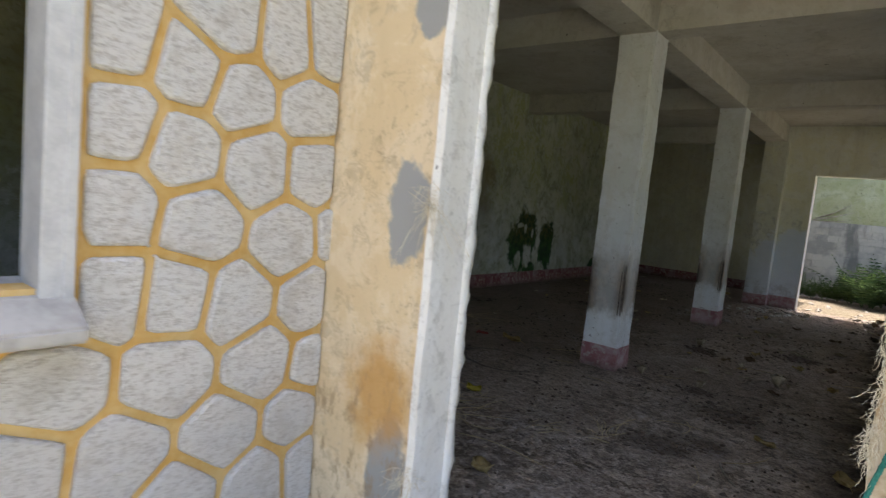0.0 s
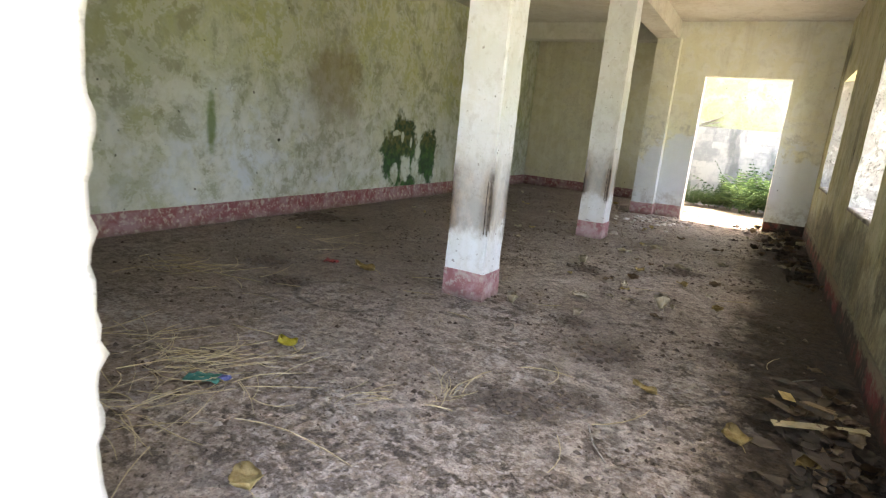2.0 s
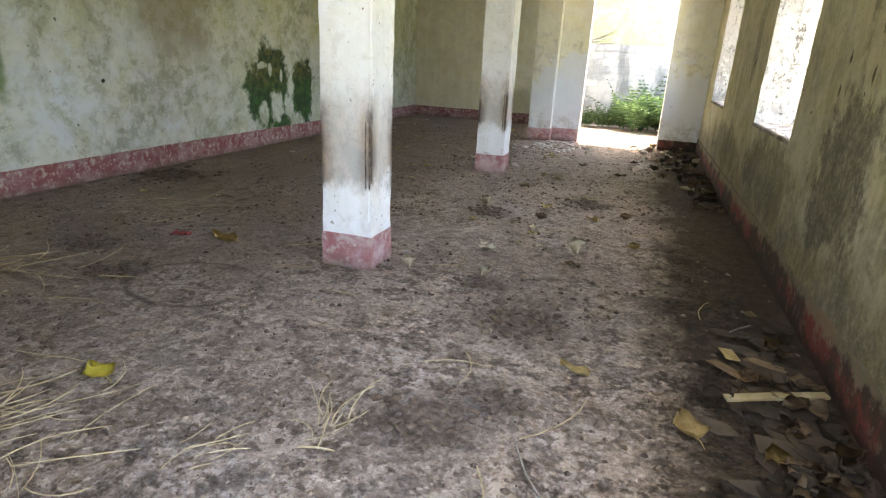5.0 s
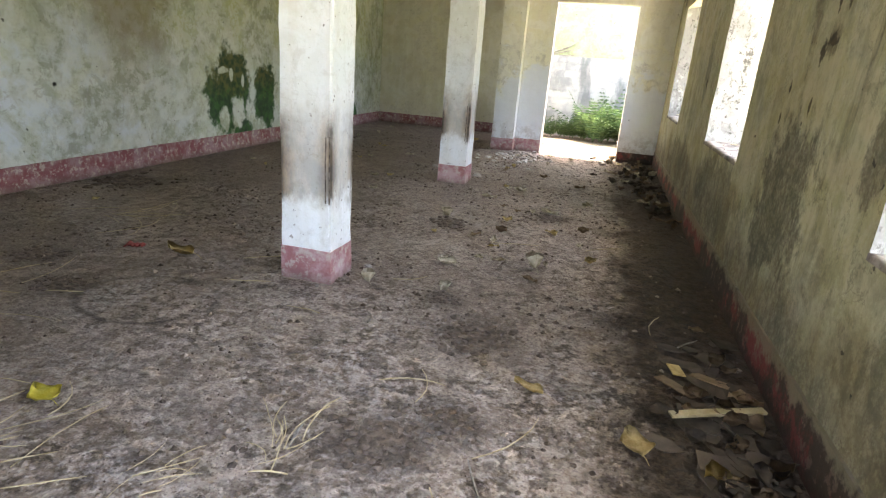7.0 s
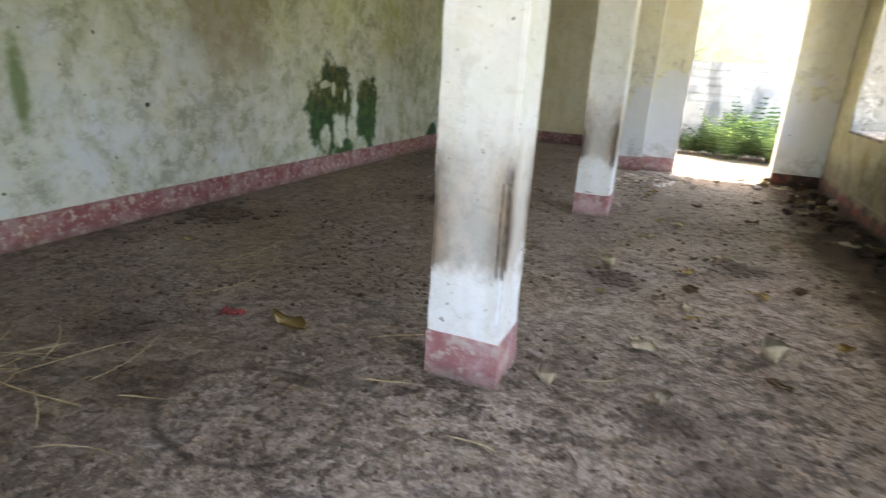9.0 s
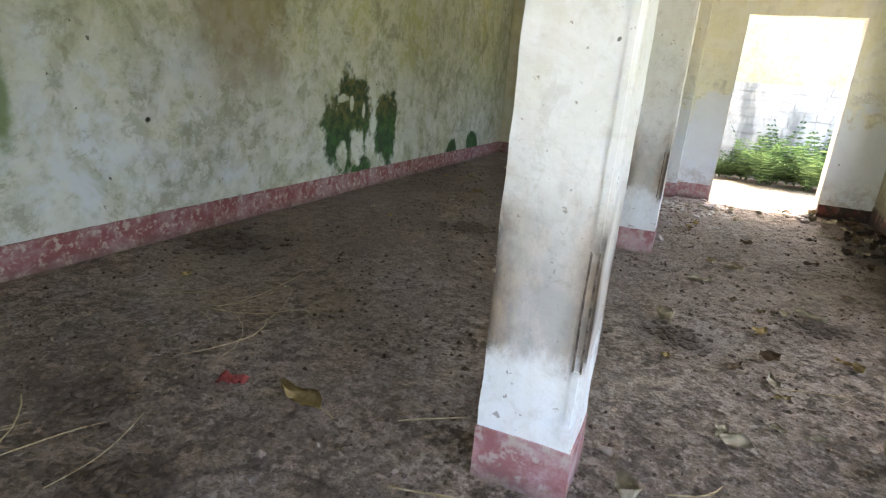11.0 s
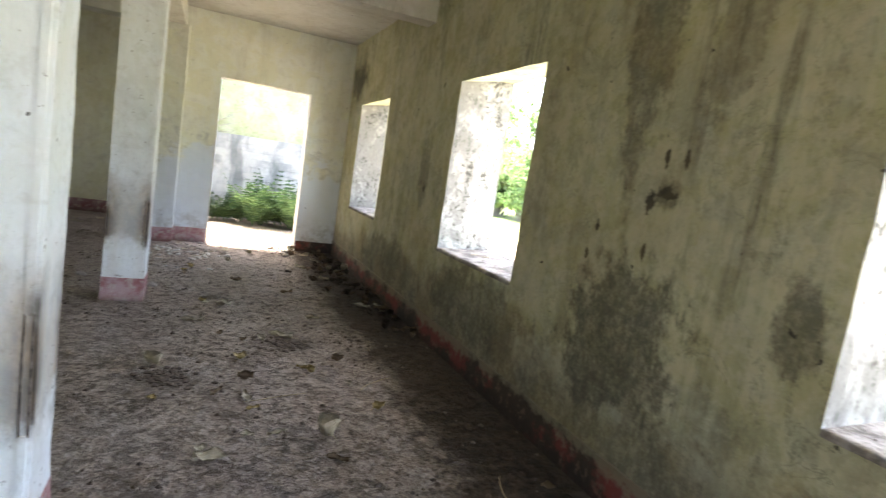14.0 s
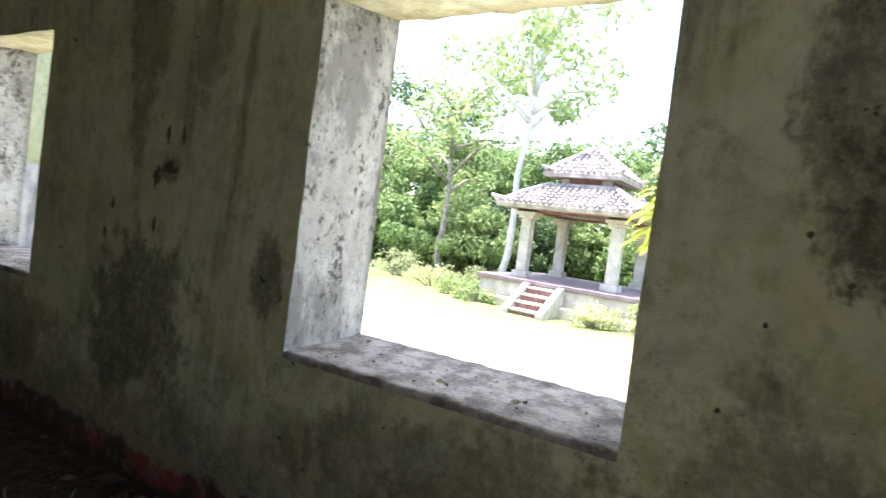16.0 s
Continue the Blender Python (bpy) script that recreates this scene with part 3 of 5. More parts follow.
def wall_mesh(axis, near, far, u0, u1, z0, z1, holes, step=0.12, amp=0.004, seed=0.0):
    """A wall along x or y (axis names the thickness), from near to far, with holes (u0, u1, z0, z1) right through it."""
    us = breaks(sorted({u0, u1, *[h[0] for h in holes], *[h[1] for h in holes]}), step)
    zs = breaks(sorted({z0, z1, *[h[2] for h in holes], *[h[3] for h in holes]}), step)

    def full(i, j):
        if not (0 <= i < len(us) - 1 and 0 <= j < len(zs) - 1):
            return False
        u, z = (us[i] + us[i + 1]) / 2, (zs[j] + zs[j + 1]) / 2
        return not any(h[0] < u < h[1] and h[2] < z < h[3] for h in holes)

    ws = breaks([near, far], 0.13)
    bm, pool = bmesh.new(), {}

    def at(i, j, k):
        if (i, j, k) not in pool:
            co = Vector((ws[k], us[i], zs[j])) if axis == "x" else Vector((us[i], ws[k], zs[j]))
            co += amp * noise.noise_vector(co * 5.0 + Vector((seed, 0, 0)))
            pool[i, j, k] = bm.verts.new(co)
        return pool[i, j, k]

    for i in range(len(us) - 1):
        for j in range(len(zs) - 1):
            if not full(i, j):
                continue
            for k in (0, len(ws) - 1):
                f = [at(i, j, k), at(i + 1, j, k), at(i + 1, j + 1, k), at(i, j + 1, k)]
                bm.faces.new(f if k else f[::-1])
            for di, dj, a, b in ((-1, 0, (i, j), (i, j + 1)), (1, 0, (i + 1, j), (i + 1, j + 1)), (0, -1, (i, j), (i + 1, j)), (0, 1, (i, j + 1), (i + 1, j + 1))):
                if not full(i + di, j + dj):
                    for k in range(len(ws) - 1):
                        bm.faces.new([at(*a, k), at(*b, k), at(*b, k + 1), at(*a, k + 1)])
    bmesh.ops.recalc_face_normals(bm, faces=bm.faces[:])
    return bm


def tube(points, radii, sides=8, bm=None):
    """A round limb through the points."""
    bm = bm or bmesh.new()
    rings = []
    for i, p in enumerate(points):
        d = (points[min(i + 1, len(points) - 1)] - points[max(i - 1, 0)]).normalized()
        u = d.orthogonal().normalized()
        if rings and u.dot(prev) < 0.9:
            u = (prev - d * prev.dot(d)).normalized()
        prev, w = u, d.cross(u)
        rings.append([bm.verts.new(p + radii[i] * (math.cos(a) * u + math.sin(a) * w)) for a in [6.2832 * s / sides for s in range(sides)]])
    for r, q in zip(rings, rings[1:]):
        for s in range(sides):
            bm.faces.new([r[s], r[(s + 1) % sides], q[(s + 1) % sides], q[s]])
    bm.faces.new(rings[0][::-1])
    bm.faces.new(rings[-1])
    return bm


def structure(ob, label, category):
    return tagged(ob, label, category, kind="structure")


# ---- the hall ----
WX, EX, EO = -5.42, 0.33, 0.84        # west wall face, window wall faces
NY, BY = 11.90, 14.15                 # door wall face, back wall face
SY, SI = 1.65, 1.84                   # entrance wall, outside and inside
TOP = 3.27
rng = random.Random(7)


def height(x, y):
    """The ground outside: level by the building, falling towards the pavilion."""
    t = min(1.0, max(0.0, (x - 1.2) / 8.0))
    return -0.06 - 0.16 * t * t * (3 - 2 * t) + 0.03 * noise.noise(Vector((x * 0.5, y * 0.5, 0)))


def ground():
    xs = sorted({*[-4.5 + 0.5 * i for i in range(60)], *[s * 26 * 1.35 ** i for i in range(12) for s in (-1, 1)], *[-8.0 * 1.2 ** i for i in range(5)]})
    ys = sorted({*[-6 + 0.5 * i for i in range(60)], *[s * 25 * 1.35 ** i for i in range(12) for s in (-1, 1)], -9.0, -14.0})
    bm = bmesh.new()
    v = [[bm.verts.new((x, y, height(x, y))) for y in ys] for x in xs]
    for i in range(len(xs) - 1):
        for j in range(len(ys) - 1):
            bm.faces.new([v[i][j], v[i + 1][j], v[i + 1][j + 1], v[i][j + 1]])
    structure(part("ground", bm, GROUND, smooth=True), "pale sandy trampled ground with patches of grass", "ground")


def floor():
    bm = bmesh.new()
    x0, x1, y0, y1, s = WX - 0.1, EX + 0.1, SY - 0.05, BY + 0.1, 0.05
    nx, ny = int((x1 - x0) / s), int((y1 - y0) / s)
    grid = []
    for i in range(nx + 1):
        row = []
        for j in range(ny + 1):
            x, y = x0 + (x1 - x0) * i / nx, y0 + (y1 - y0) * j / ny
            p = Vector((x, y, 0))
            z = 0.004 * noise.noise(p * 1.1) + 0.003 * noise.noise(p * 5.0) + 0.003 * max(0.0, noise.noise(p * 11.0)) - 0.002
            row.append(bm.verts.new((x, y, z)))
        grid.append(row)
    for i in range(nx):
        for j in range(ny):
            if grid[i][j].co.x < -1.95 or grid[i][j].co.y < NY + 0.22:
                bm.faces.new([grid[i][j], grid[i + 1][j], grid[i + 1][j + 1], grid[i][j + 1]])
    bmesh.ops.delete(bm, geom=[v for v in bm.verts if not v.link_faces], context="VERTS")
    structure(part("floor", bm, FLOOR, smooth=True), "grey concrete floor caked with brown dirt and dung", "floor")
    bm = box(-5.6, -2.1, -3.2, SY + 0.02, -0.05, 0.0)
    structure(part("floor_wing", bm, CEMENT), "grey cement floor of the unlit front room", "floor")


WINDOWS = [(2.74, 4.11), (6.25, 7.60), (9.72, 11.11)]
SILL, HEAD = 0.85, 2.325


def walls():
    holes = [(a, b, SILL, HEAD) for a, b in WINDOWS]
    e = structure(part("wall_east", wall_mesh("x", EX, EO, SI - 0.26, NY + 0.25, -0.5, TOP, holes, 0.1, 0.007, 3), PLASTER_E), "yellowed plaster wall blackened by mould, with three glassless window openings", "wall")
    e.data.materials.append(PLASTER_REVEAL)
    for v in e.data.vertices:   # the heads of the windows rise outwards
        if abs(v.co.z - HEAD) < 0.03 and v.co.x > EX + 0.02 and any(a - 0.02 < v.co.y < b + 0.02 for a, b in WINDOWS):
            v.co.z += 0.085 * (v.co.x - EX) / (EO - EX) + 0.02 * noise.noise(v.co * 9)
    for p in e.data.polygons:   # the reveals are whiter than the room's paint
        c, n = p.center, p.normal
        if EX + 0.01 < c.x < EO - 0.01 and abs(n.y) > 0.5 and 0.5 < c.z < 2.6 and 2 < c.y < 11.5:
            p.material_index = 1
    structure(part("wall_west", wall_mesh("x", WX - 0.25, WX, -3.3, BY + 0.25, -0.3, TOP, [], 0.16, 0.008, 5), PLASTER_W), "long plaster wall with peeling limewash, algae and dark green moss", "wall")
    structure(part("wall_north", wall_mesh("y", NY, NY + 0.25, -2.07, EX, -0.3, TOP, [(-1.55, -0.27, -0.02, 2.41)], 0.12, 0.004, 7), PLASTER_N), "cream plaster wall with an open doorway into the yard", "wall")
    structure(part("wall_back", wall_mesh("y", BY, BY + 0.25, WX, -1.9, -0.3, TOP, [], 0.2, 0.006, 9), PLASTER_BACK), "cream plaster end wall of the rear bay", "wall")
    structure(part("wall_bay", wall_mesh("x", -2.07, -1.86, NY + 0.25, BY, -0.3, TOP, [(12.6, 13.4, 1.0, 2.2)], 0.2, 0.006, 10), PLASTER_BACK), "cream plaster side wall of the rear bay", "wall")
    s = structure(part("wall_south", wall_mesh("y", SY, SI, WX, EX, -0.3, TOP, [(-1.50, -0.17, -0.02, 2.95)], 0.07, 0.006, 11), PLASTER_N), "entrance wall with ochre plaster outside and a broken white door jamb", "wall")
    s.data.materials.append(OCHRE)
    s.data.materials.append(WHITE_OLD)
    for p in s.data.polygons:
        c = p.center
        if c.y < SY + 0.012 and abs(p.normal.y) > 0.5:
            p.material_index = 1
        elif SY + 0.01 < c.y < SI - 0.01 and -1.6 < c.x < -0.1:
            p.material_index = 2
    structure(part("wall_wing", wall_mesh("x", -2.31, -2.10, -3.3, SY, -0.3, TOP, [(-0.80, 0.69, 1.02, 2.35)], 0.2, 0.003, 12), MORTAR), "front wing wall faced with whitewashed rubble stone and ochre joints", "wall")
    structure(part("wall_wing_end", wall_mesh("y", -3.3, -3.05, WX, -2.31, -0.3, TOP, [], 0.4, 0.004, 13), PLASTER_N), "plain plaster end wall of the front room", "wall")
    # slab and beams
    # unseen eave past the window wall, added to block steep skylight
    bm = box(WX - 0.5, EO + 1.05, SY - 0.35, NY + 0.4, TOP, TOP + 0.16)
    box(WX - 0.5, -1.7, NY + 0.4, BY + 0.5, TOP, TOP + 0.16, 0, bm)
    structure(part("ceiling", bm, PLASTER_CEIL), "grey-beige plastered concrete slab with damp marks", "ceiling")
    bm = box(WX - 0.5, -1.75, -3.6, SY - 0.36, TOP, TOP + 0.16)
    structure(part("ceiling_wing", bm, PLASTER_CEIL), "concrete slab over the front room", "ceiling")
    for i, (x0, x1, y0, y1) in enumerate(((-2.38, -2.05, SI, NY + 0.2), (WX, -2.38, 4.98, 5.22), (-2.05, EX, 4.98, 5.22), (WX, -2.38, 8.47, 8.71), (-2.05, EX, 8.47, 8.71), (WX, -2.38, NY, NY + 0.24))):
        structure(part("beam", rough_box(x0, x1, y0, y1, 2.975, TOP + 0.01, 0.25, 0.004, i), PLASTER_CEIL), "plastered concrete ceiling beam with flaking edges", "beam")


def column(x0, x1, y0, y1, seed, label, conduit=False):
    c = tagged(new("column"), label, "column", "hall columns", "structure")
    c.matrix_basis = pose((x0 + x1) / 2, (y0 + y1) / 2, 0)
    inv = Matrix.Translation((-(x0 + x1) / 2, -(y0 + y1) / 2, 0))
    bm = rough_box(x0, x1, y0, y1, -0.05, 2.985, 0.055, 0.006, seed)
    bm.transform(inv)
    part("shaft", bm, COLUMN if conduit else PLASTER_N, c)
    bm = rough_box(x0 - 0.006, x1 + 0.006, y0 - 0.006, y1 + 0.006, -0.05, 0.205, 0.05, 0.006, seed + 3)
    bm.transform(inv)
    part("painted_base", bm, SKIRT, c, "faded pink-red painted base")
    if conduit:
        for z0, z1, mat, lab in ((0.30, 0.505, COLUMN, ""), (0.895, 2.97, COLUMN, "")):
            bm = rough_box(x1 - 0.036, x1 - 0.014, y0 - 0.008, y0 + 0.01, z0, z1, 0.03, 0.003, seed)
            bm.transform(inv)
            part("conduit", bm, mat, c, lab)
        for dx in (-0.04, -0.016):
            bm = rough_box(x1 + dx, x1 + dx + 0.007, y0 - 0.004, y0 + 0.01, 0.50, 0.90, 0.03, 0.003, seed)
            bm.transform(inv)
            part("burnt_conduit", bm, BURNT, c, "burnt open cable conduit")
    return c


def skirting_run(x0, x1, y0, y1, mat, label, top=0.205, seed=0.0):
    structure(part("baseboard", rough_box(x0, x1, y0, y1, -0.03, top, 0.09, 0.005, seed), mat), label, "baseboard")


def hall():
    floor()
    walls()
    column(-2.372, -2.045, 4.965, 5.25, 1, "square limewashed column with scorched band and burnt conduit", True)
    column(-2.372, -2.045, 8.46, 8.76, 2, "square limewashed column with scorched band near the door", True)
    column(-2.37, -2.0, 11.70, NY + 0.2, 3, "square cream pillar standing at the end of the door wall")
    red = "faded pink-red painted skirting band along the plaster wall"
    skirting_run(WX - 0.02, WX + 0.012, SI, BY, SKIRT_W, red, 0.215, 1)
    skirting_run(WX, -2.08, BY - 0.012, BY + 0.02, SKIRT_W, red, 0.21, 2)
    skirting_run(-2.03, -1.56, NY - 0.010, NY + 0.02, SKIRT, red, 0.21, 3)
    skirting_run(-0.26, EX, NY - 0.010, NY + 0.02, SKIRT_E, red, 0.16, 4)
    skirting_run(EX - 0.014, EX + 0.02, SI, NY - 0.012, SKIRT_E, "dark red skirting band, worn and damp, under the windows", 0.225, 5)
    for i, (a, b) in enumerate(WINDOWS):
        w = structure(base_at("window_%d" % (i + 1), 0, 0, 0), "glassless window opening with a dusty cement sill", "window")
        bm = bmesh.new()
        n, m = 40, 14
        g = [[bm.verts.new((EX - 0.006 + (EO - EX + 0.02) * p / m, a + (b - a) * q / n, SILL + 0.006 + 0.02 * p / m + 0.012 * max(0, noise.noise(Vector((p * 0.5, q * 0.4 + i * 9, 3)))) + 0.006 * noise.noise(Vector((p * 1.3, q * 1.1, i))))) for q in range(n + 1)] for p in range(m + 1)]
        lo = [[bm.verts.new((v.co.x, v.co.y, SILL - 0.02)) for v in (r[0], r[-1])] for r in (g[0], g[-1])]
        for p in range(m):
            for q in range(n):
                bm.faces.new([g[p][q], g[p + 1][q], g[p + 1][q + 1], g[p][q + 1]])
        bm.faces.new([lo[0][0], *g[0], lo[0][1]])
        bm.faces.new([lo[1][1], *reversed(g[-1]), lo[1][0]])
        part("window_sill", bm, SILL_DUST, w, "dusty cement sill with grit", True)
    d = structure(base_at("door_1", 0, 0, 0), "open doorway without a door leaf, pale worn edges", "doorway")
    for x0, x1 in ((-1.556, -1.545), (-0.275, -0.264)):
        part("door_jamb", rough_box(x0, x1, NY - 0.006, NY + 0.254, 0.0, 2.41, 0.07, 0.004, x0), WHITE_OLD, d, "pale worn plaster edge")


ground()
hall()


# ---- the entrance ----
def clip_cell(poly, p, q):
    """The part of the polygon that lies nearer to p than to q."""
    m, d = (p + q) / 2, q - p
    out = []
    for a, b in zip(poly, poly[1:] + poly[:1]):
        sa, sb = (a - m).dot(d), (b - m).dot(d)
        if sa <= 0:
            out.append(a)
        if sa * sb < 0:
            out.append(a + (b - a) * (sa / (sa - sb)))
    return out


def inset(poly, d):
    """The polygon drawn in by d, its corners then rounded off."""
    n, lines = len(poly), []
    for i in range(n):
        a, b = poly[i], poly[(i + 1) % n]
        t = (b - a).normalized()
        lines.append((a + Vector((-t.y, t.x)) * d, t))
    pts = []
    for i in range(n):
        (a, s), (b, t) = lines[i - 1], lines[i]
        c = s.x * t.y - s.y * t.x
        if abs(c) < 1e-4:
            continue
        r = b - a
        pts.append(a + s * ((r.x * t.y - r.y * t.x) / c))
    out = []
    for i, p in enumerate(pts):
        a, b = pts[i - 1], pts[(i + 1) % len(pts)]
        k = min(0.035, 0.3 * (a - p).length, 0.3 * (b - p).length)
        u, v = p + (a - p).normalized() * k, p + (b - p).normalized() * k
        out += [u, p * 0.6 + (u + v) * 0.2, v]
    return out


def area(poly):
    return 0.5 * sum(a.x * b.y - b.x * a.y for a, b in zip(poly, poly[1:] + poly[:1]))


def stone_facing(parent):
    """Rubble stones on the wing wall, plane x = -2.10; u runs along y."""
    r = random.Random(4)
    seeds = [(0.80, 1.53), (1.01, 1.47), (1.20, 1.69), (1.52, 1.70), (1.03, 1.74), (0.78, 1.79), (1.14, 1.93), (1.39, 1.92), (1.58, 1.95),
             (1.29, 1.44), (1.56, 1.45), (0.80, 1.27), (1.08, 1.22), (1.44, 1.17), (1.72, 1.20), (0.80, 0.99), (1.01, 0.97), (1.24, 0.93),
             (1.57, 0.91), (0.66, 0.71), (0.99, 0.69), (1.36, 0.68), (1.63, 0.64), (0.56, 0.47), (0.85, 0.44), (1.21, 0.42), (1.54, 0.41), (1.06, 0.22), (1.37, 0.18), (1.63, 0.20)]
    seeds = [Vector(p) for p in seeds]
    for i in range(16):
        for j in range(11):
            p = Vector((-3.2 + 0.31 * i + r.uniform(-0.07, 0.07) + 0.15 * (j % 2), 0.05 + 0.28 * j + r.uniform(-0.06, 0.06)))
            if min((p - q).length for q in seeds) > 0.24:
                seeds.append(p)
    for s in seeds:
        hi = 1.66
        cell = [Vector((-3.3, -0.02)), Vector((hi, -0.02)), Vector((hi, 3.2)), Vector((-3.3, 3.2))]
        for q in seeds:
            if q is not s and (q - s).length < 1.0:
                cell = clip_cell(cell, s, q)
        # keep clear of the window, its frame and sill
        if -0.87 < s.x < 0.69 and 0.86 < s.y < 2.42:
            continue
        if s.x >= 0.69 and 0.9 < s.y < 2.4:
            cell = clip_cell(cell, Vector((0.72, 1)), Vector((0.68, 1)))
        elif s.y <= 0.86 and -0.9 < s.x < 0.72:
            cell = clip_cell(cell, Vector((0, 0.83)), Vector((0, 0.89)))
        if len(cell) < 3 or area(cell) < 0.006:
            continue
        poly = inset(cell, 0.016)
        if len(poly) < 3 or area(poly) < 0.004:
            continue
        bm = bmesh.new()
        cx = s.copy()
        rows = []
        for shrink, out in ((0.0, 0.0), (0.003, 0.017), (0.014, 0.025)):
            ring = []
            for p in poly:
                d = cx - p
                q = p + d.normalized() * (shrink + 0.004 * noise.noise(Vector((p.x * 30, p.y * 30, 1))))
                ring.append(bm.verts.new((out + 0.003 * noise.noise(Vector((q.x * 14, q.y * 14, 5))), q.x - cx.x, q.y - cx.y)))
            rows.append(ring)
        for a, b in zip(rows, rows[1:]):
            for i in range(len(a)):
                bm.faces.new([a[i], a[(i + 1) % len(a)], b[(i + 1) % len(a)], b[i]])
        bm.faces.new(rows[-1])
        bmesh.ops.recalc_face_normals(bm, faces=bm.faces[:])
        ob = part("stone", bm, STONE, parent)
        ob.location = (-2.102, cx.x, cx.y)


def wing_window():
    w = structure(base_at("window_4", -2.10, 0, 0), "front room window with a grey painted wooden frame", "window")
    for name, y0, y1, z0, z1 in (("window_frame", 0.605, 0.692, 0.97, 2.42), ("window_frame", -0.88, -0.79, 0.97, 2.42), ("window_frame", -0.79, 0.605, 2.33, 2.42)):
        part(name, box(-0.17, 0.028, y0, y1, z0, z1, 0.006), GREY_WOOD, w)
        part("window_frame", box(-0.10, 0.040, (y1 - 0.03 if y0 > 0 else y0), (y1 if y0 > 0 else y0 + 0.03), z0, z1, 0.004), GREY_WOOD, w)
    bm = bmesh.new()
    prof = [(-0.20, 1.03), (0.03, 1.0), (0.15, 0.93), (0.15, 0.885), (0.0, 0.87), (-0.2, 0.87)]
    a = [bm.verts.new((x, -0.98, z)) for x, z in prof]
    b = [bm.verts.new((x, 0.70, z)) for x, z in prof]
    for i in range(6):
        bm.faces.new([a[i], a[(i + 1) % 6], b[(i + 1) % 6], b[i]])
    bm.faces.new(a[::-1])
    bm.faces.new(b)
    bmesh.ops.bevel(bm, geom=bm.edges[:], offset=0.008, segments=2, affect="EDGES")
    part("window_sill", bm, CEMENT, w, "sloping weathered cement sill")


def jamb_edge(x, side, name, seed):
    """The broken plaster arris on the room side of the entrance."""
    bm = bmesh.new()
    n = 90
    cols = []
    for i in range(n + 1):
        z = 2.95 * i / n
        cut = 0.03 + 0.035 * noise.noise(Vector((seed, z * 7, 0))) + 0.018 * noise.noise(Vector((seed, z * 26, 4)))
        cols.append([bm.verts.new(p) for p in ((x, SI - 0.004, z), (x + side * 0.012, SI - 0.004, z), (x + side * 0.014, SI + 0.010 + cut * 0.5, z), (x + side * 0.004, SI + 0.022 + cut, z), (x - side * 0.05, SI + 0.012 + cut, z), (x - side * 0.10, SI - 0.004, z))])
    for a, b in zip(cols, cols[1:]):
        for k in range(5):
            bm.faces.new([a[k], a[k + 1], b[k + 1], b[k]])
    bmesh.ops.recalc_face_normals(bm, faces=bm.faces[:])
    return bm


def rope_line(points, r, turns, strands=3):
    """A laid rope: strands wound about the line through the points."""
    bm = bmesh.new()
    for s in range(strands):
        pts = []
        for i in range(len(points) * 6):
            t = i / 6
            k = min(int(t), len(points) - 2)
            p = points[k].lerp(points[k + 1], t - k)
            a = turns * 6.2832 * i / (len(points) * 6) + 6.2832 * s / strands
            pts.append(p + Vector((math.cos(a), math.sin(a), 0)) * r * 0.55)
        tube(pts, [r * 0.62] * len(pts), 6, bm)
    return bm


def fibres(seed, n, start, spread, length, drop):
    r = random.Random(seed)
    bm = bmesh.new()
    for _ in range(n):
        p = Vector(start) + Vector((r.gauss(0, spread[0]), r.gauss(0, spread[1]), r.gauss(0, spread[2])))
        d = Vector((r.gauss(0, 0.5), r.gauss(-0.2, 0.35), r.gauss(-drop, 0.4))).normalized()
        pts = [p.copy()]
        for _ in range(6):
            d = (d + Vector((r.gauss(0, 0.3), r.gauss(0, 0.25), r.gauss(-0.12, 0.25)))).normalized()
            pts.append(pts[-1] + d * length * r.uniform(0.1, 0.22))
        rad = r.uniform(0.0003, 0.0008)
        tube(pts, [rad] * 6 + [rad * 0.4], 4, bm)
    return bm


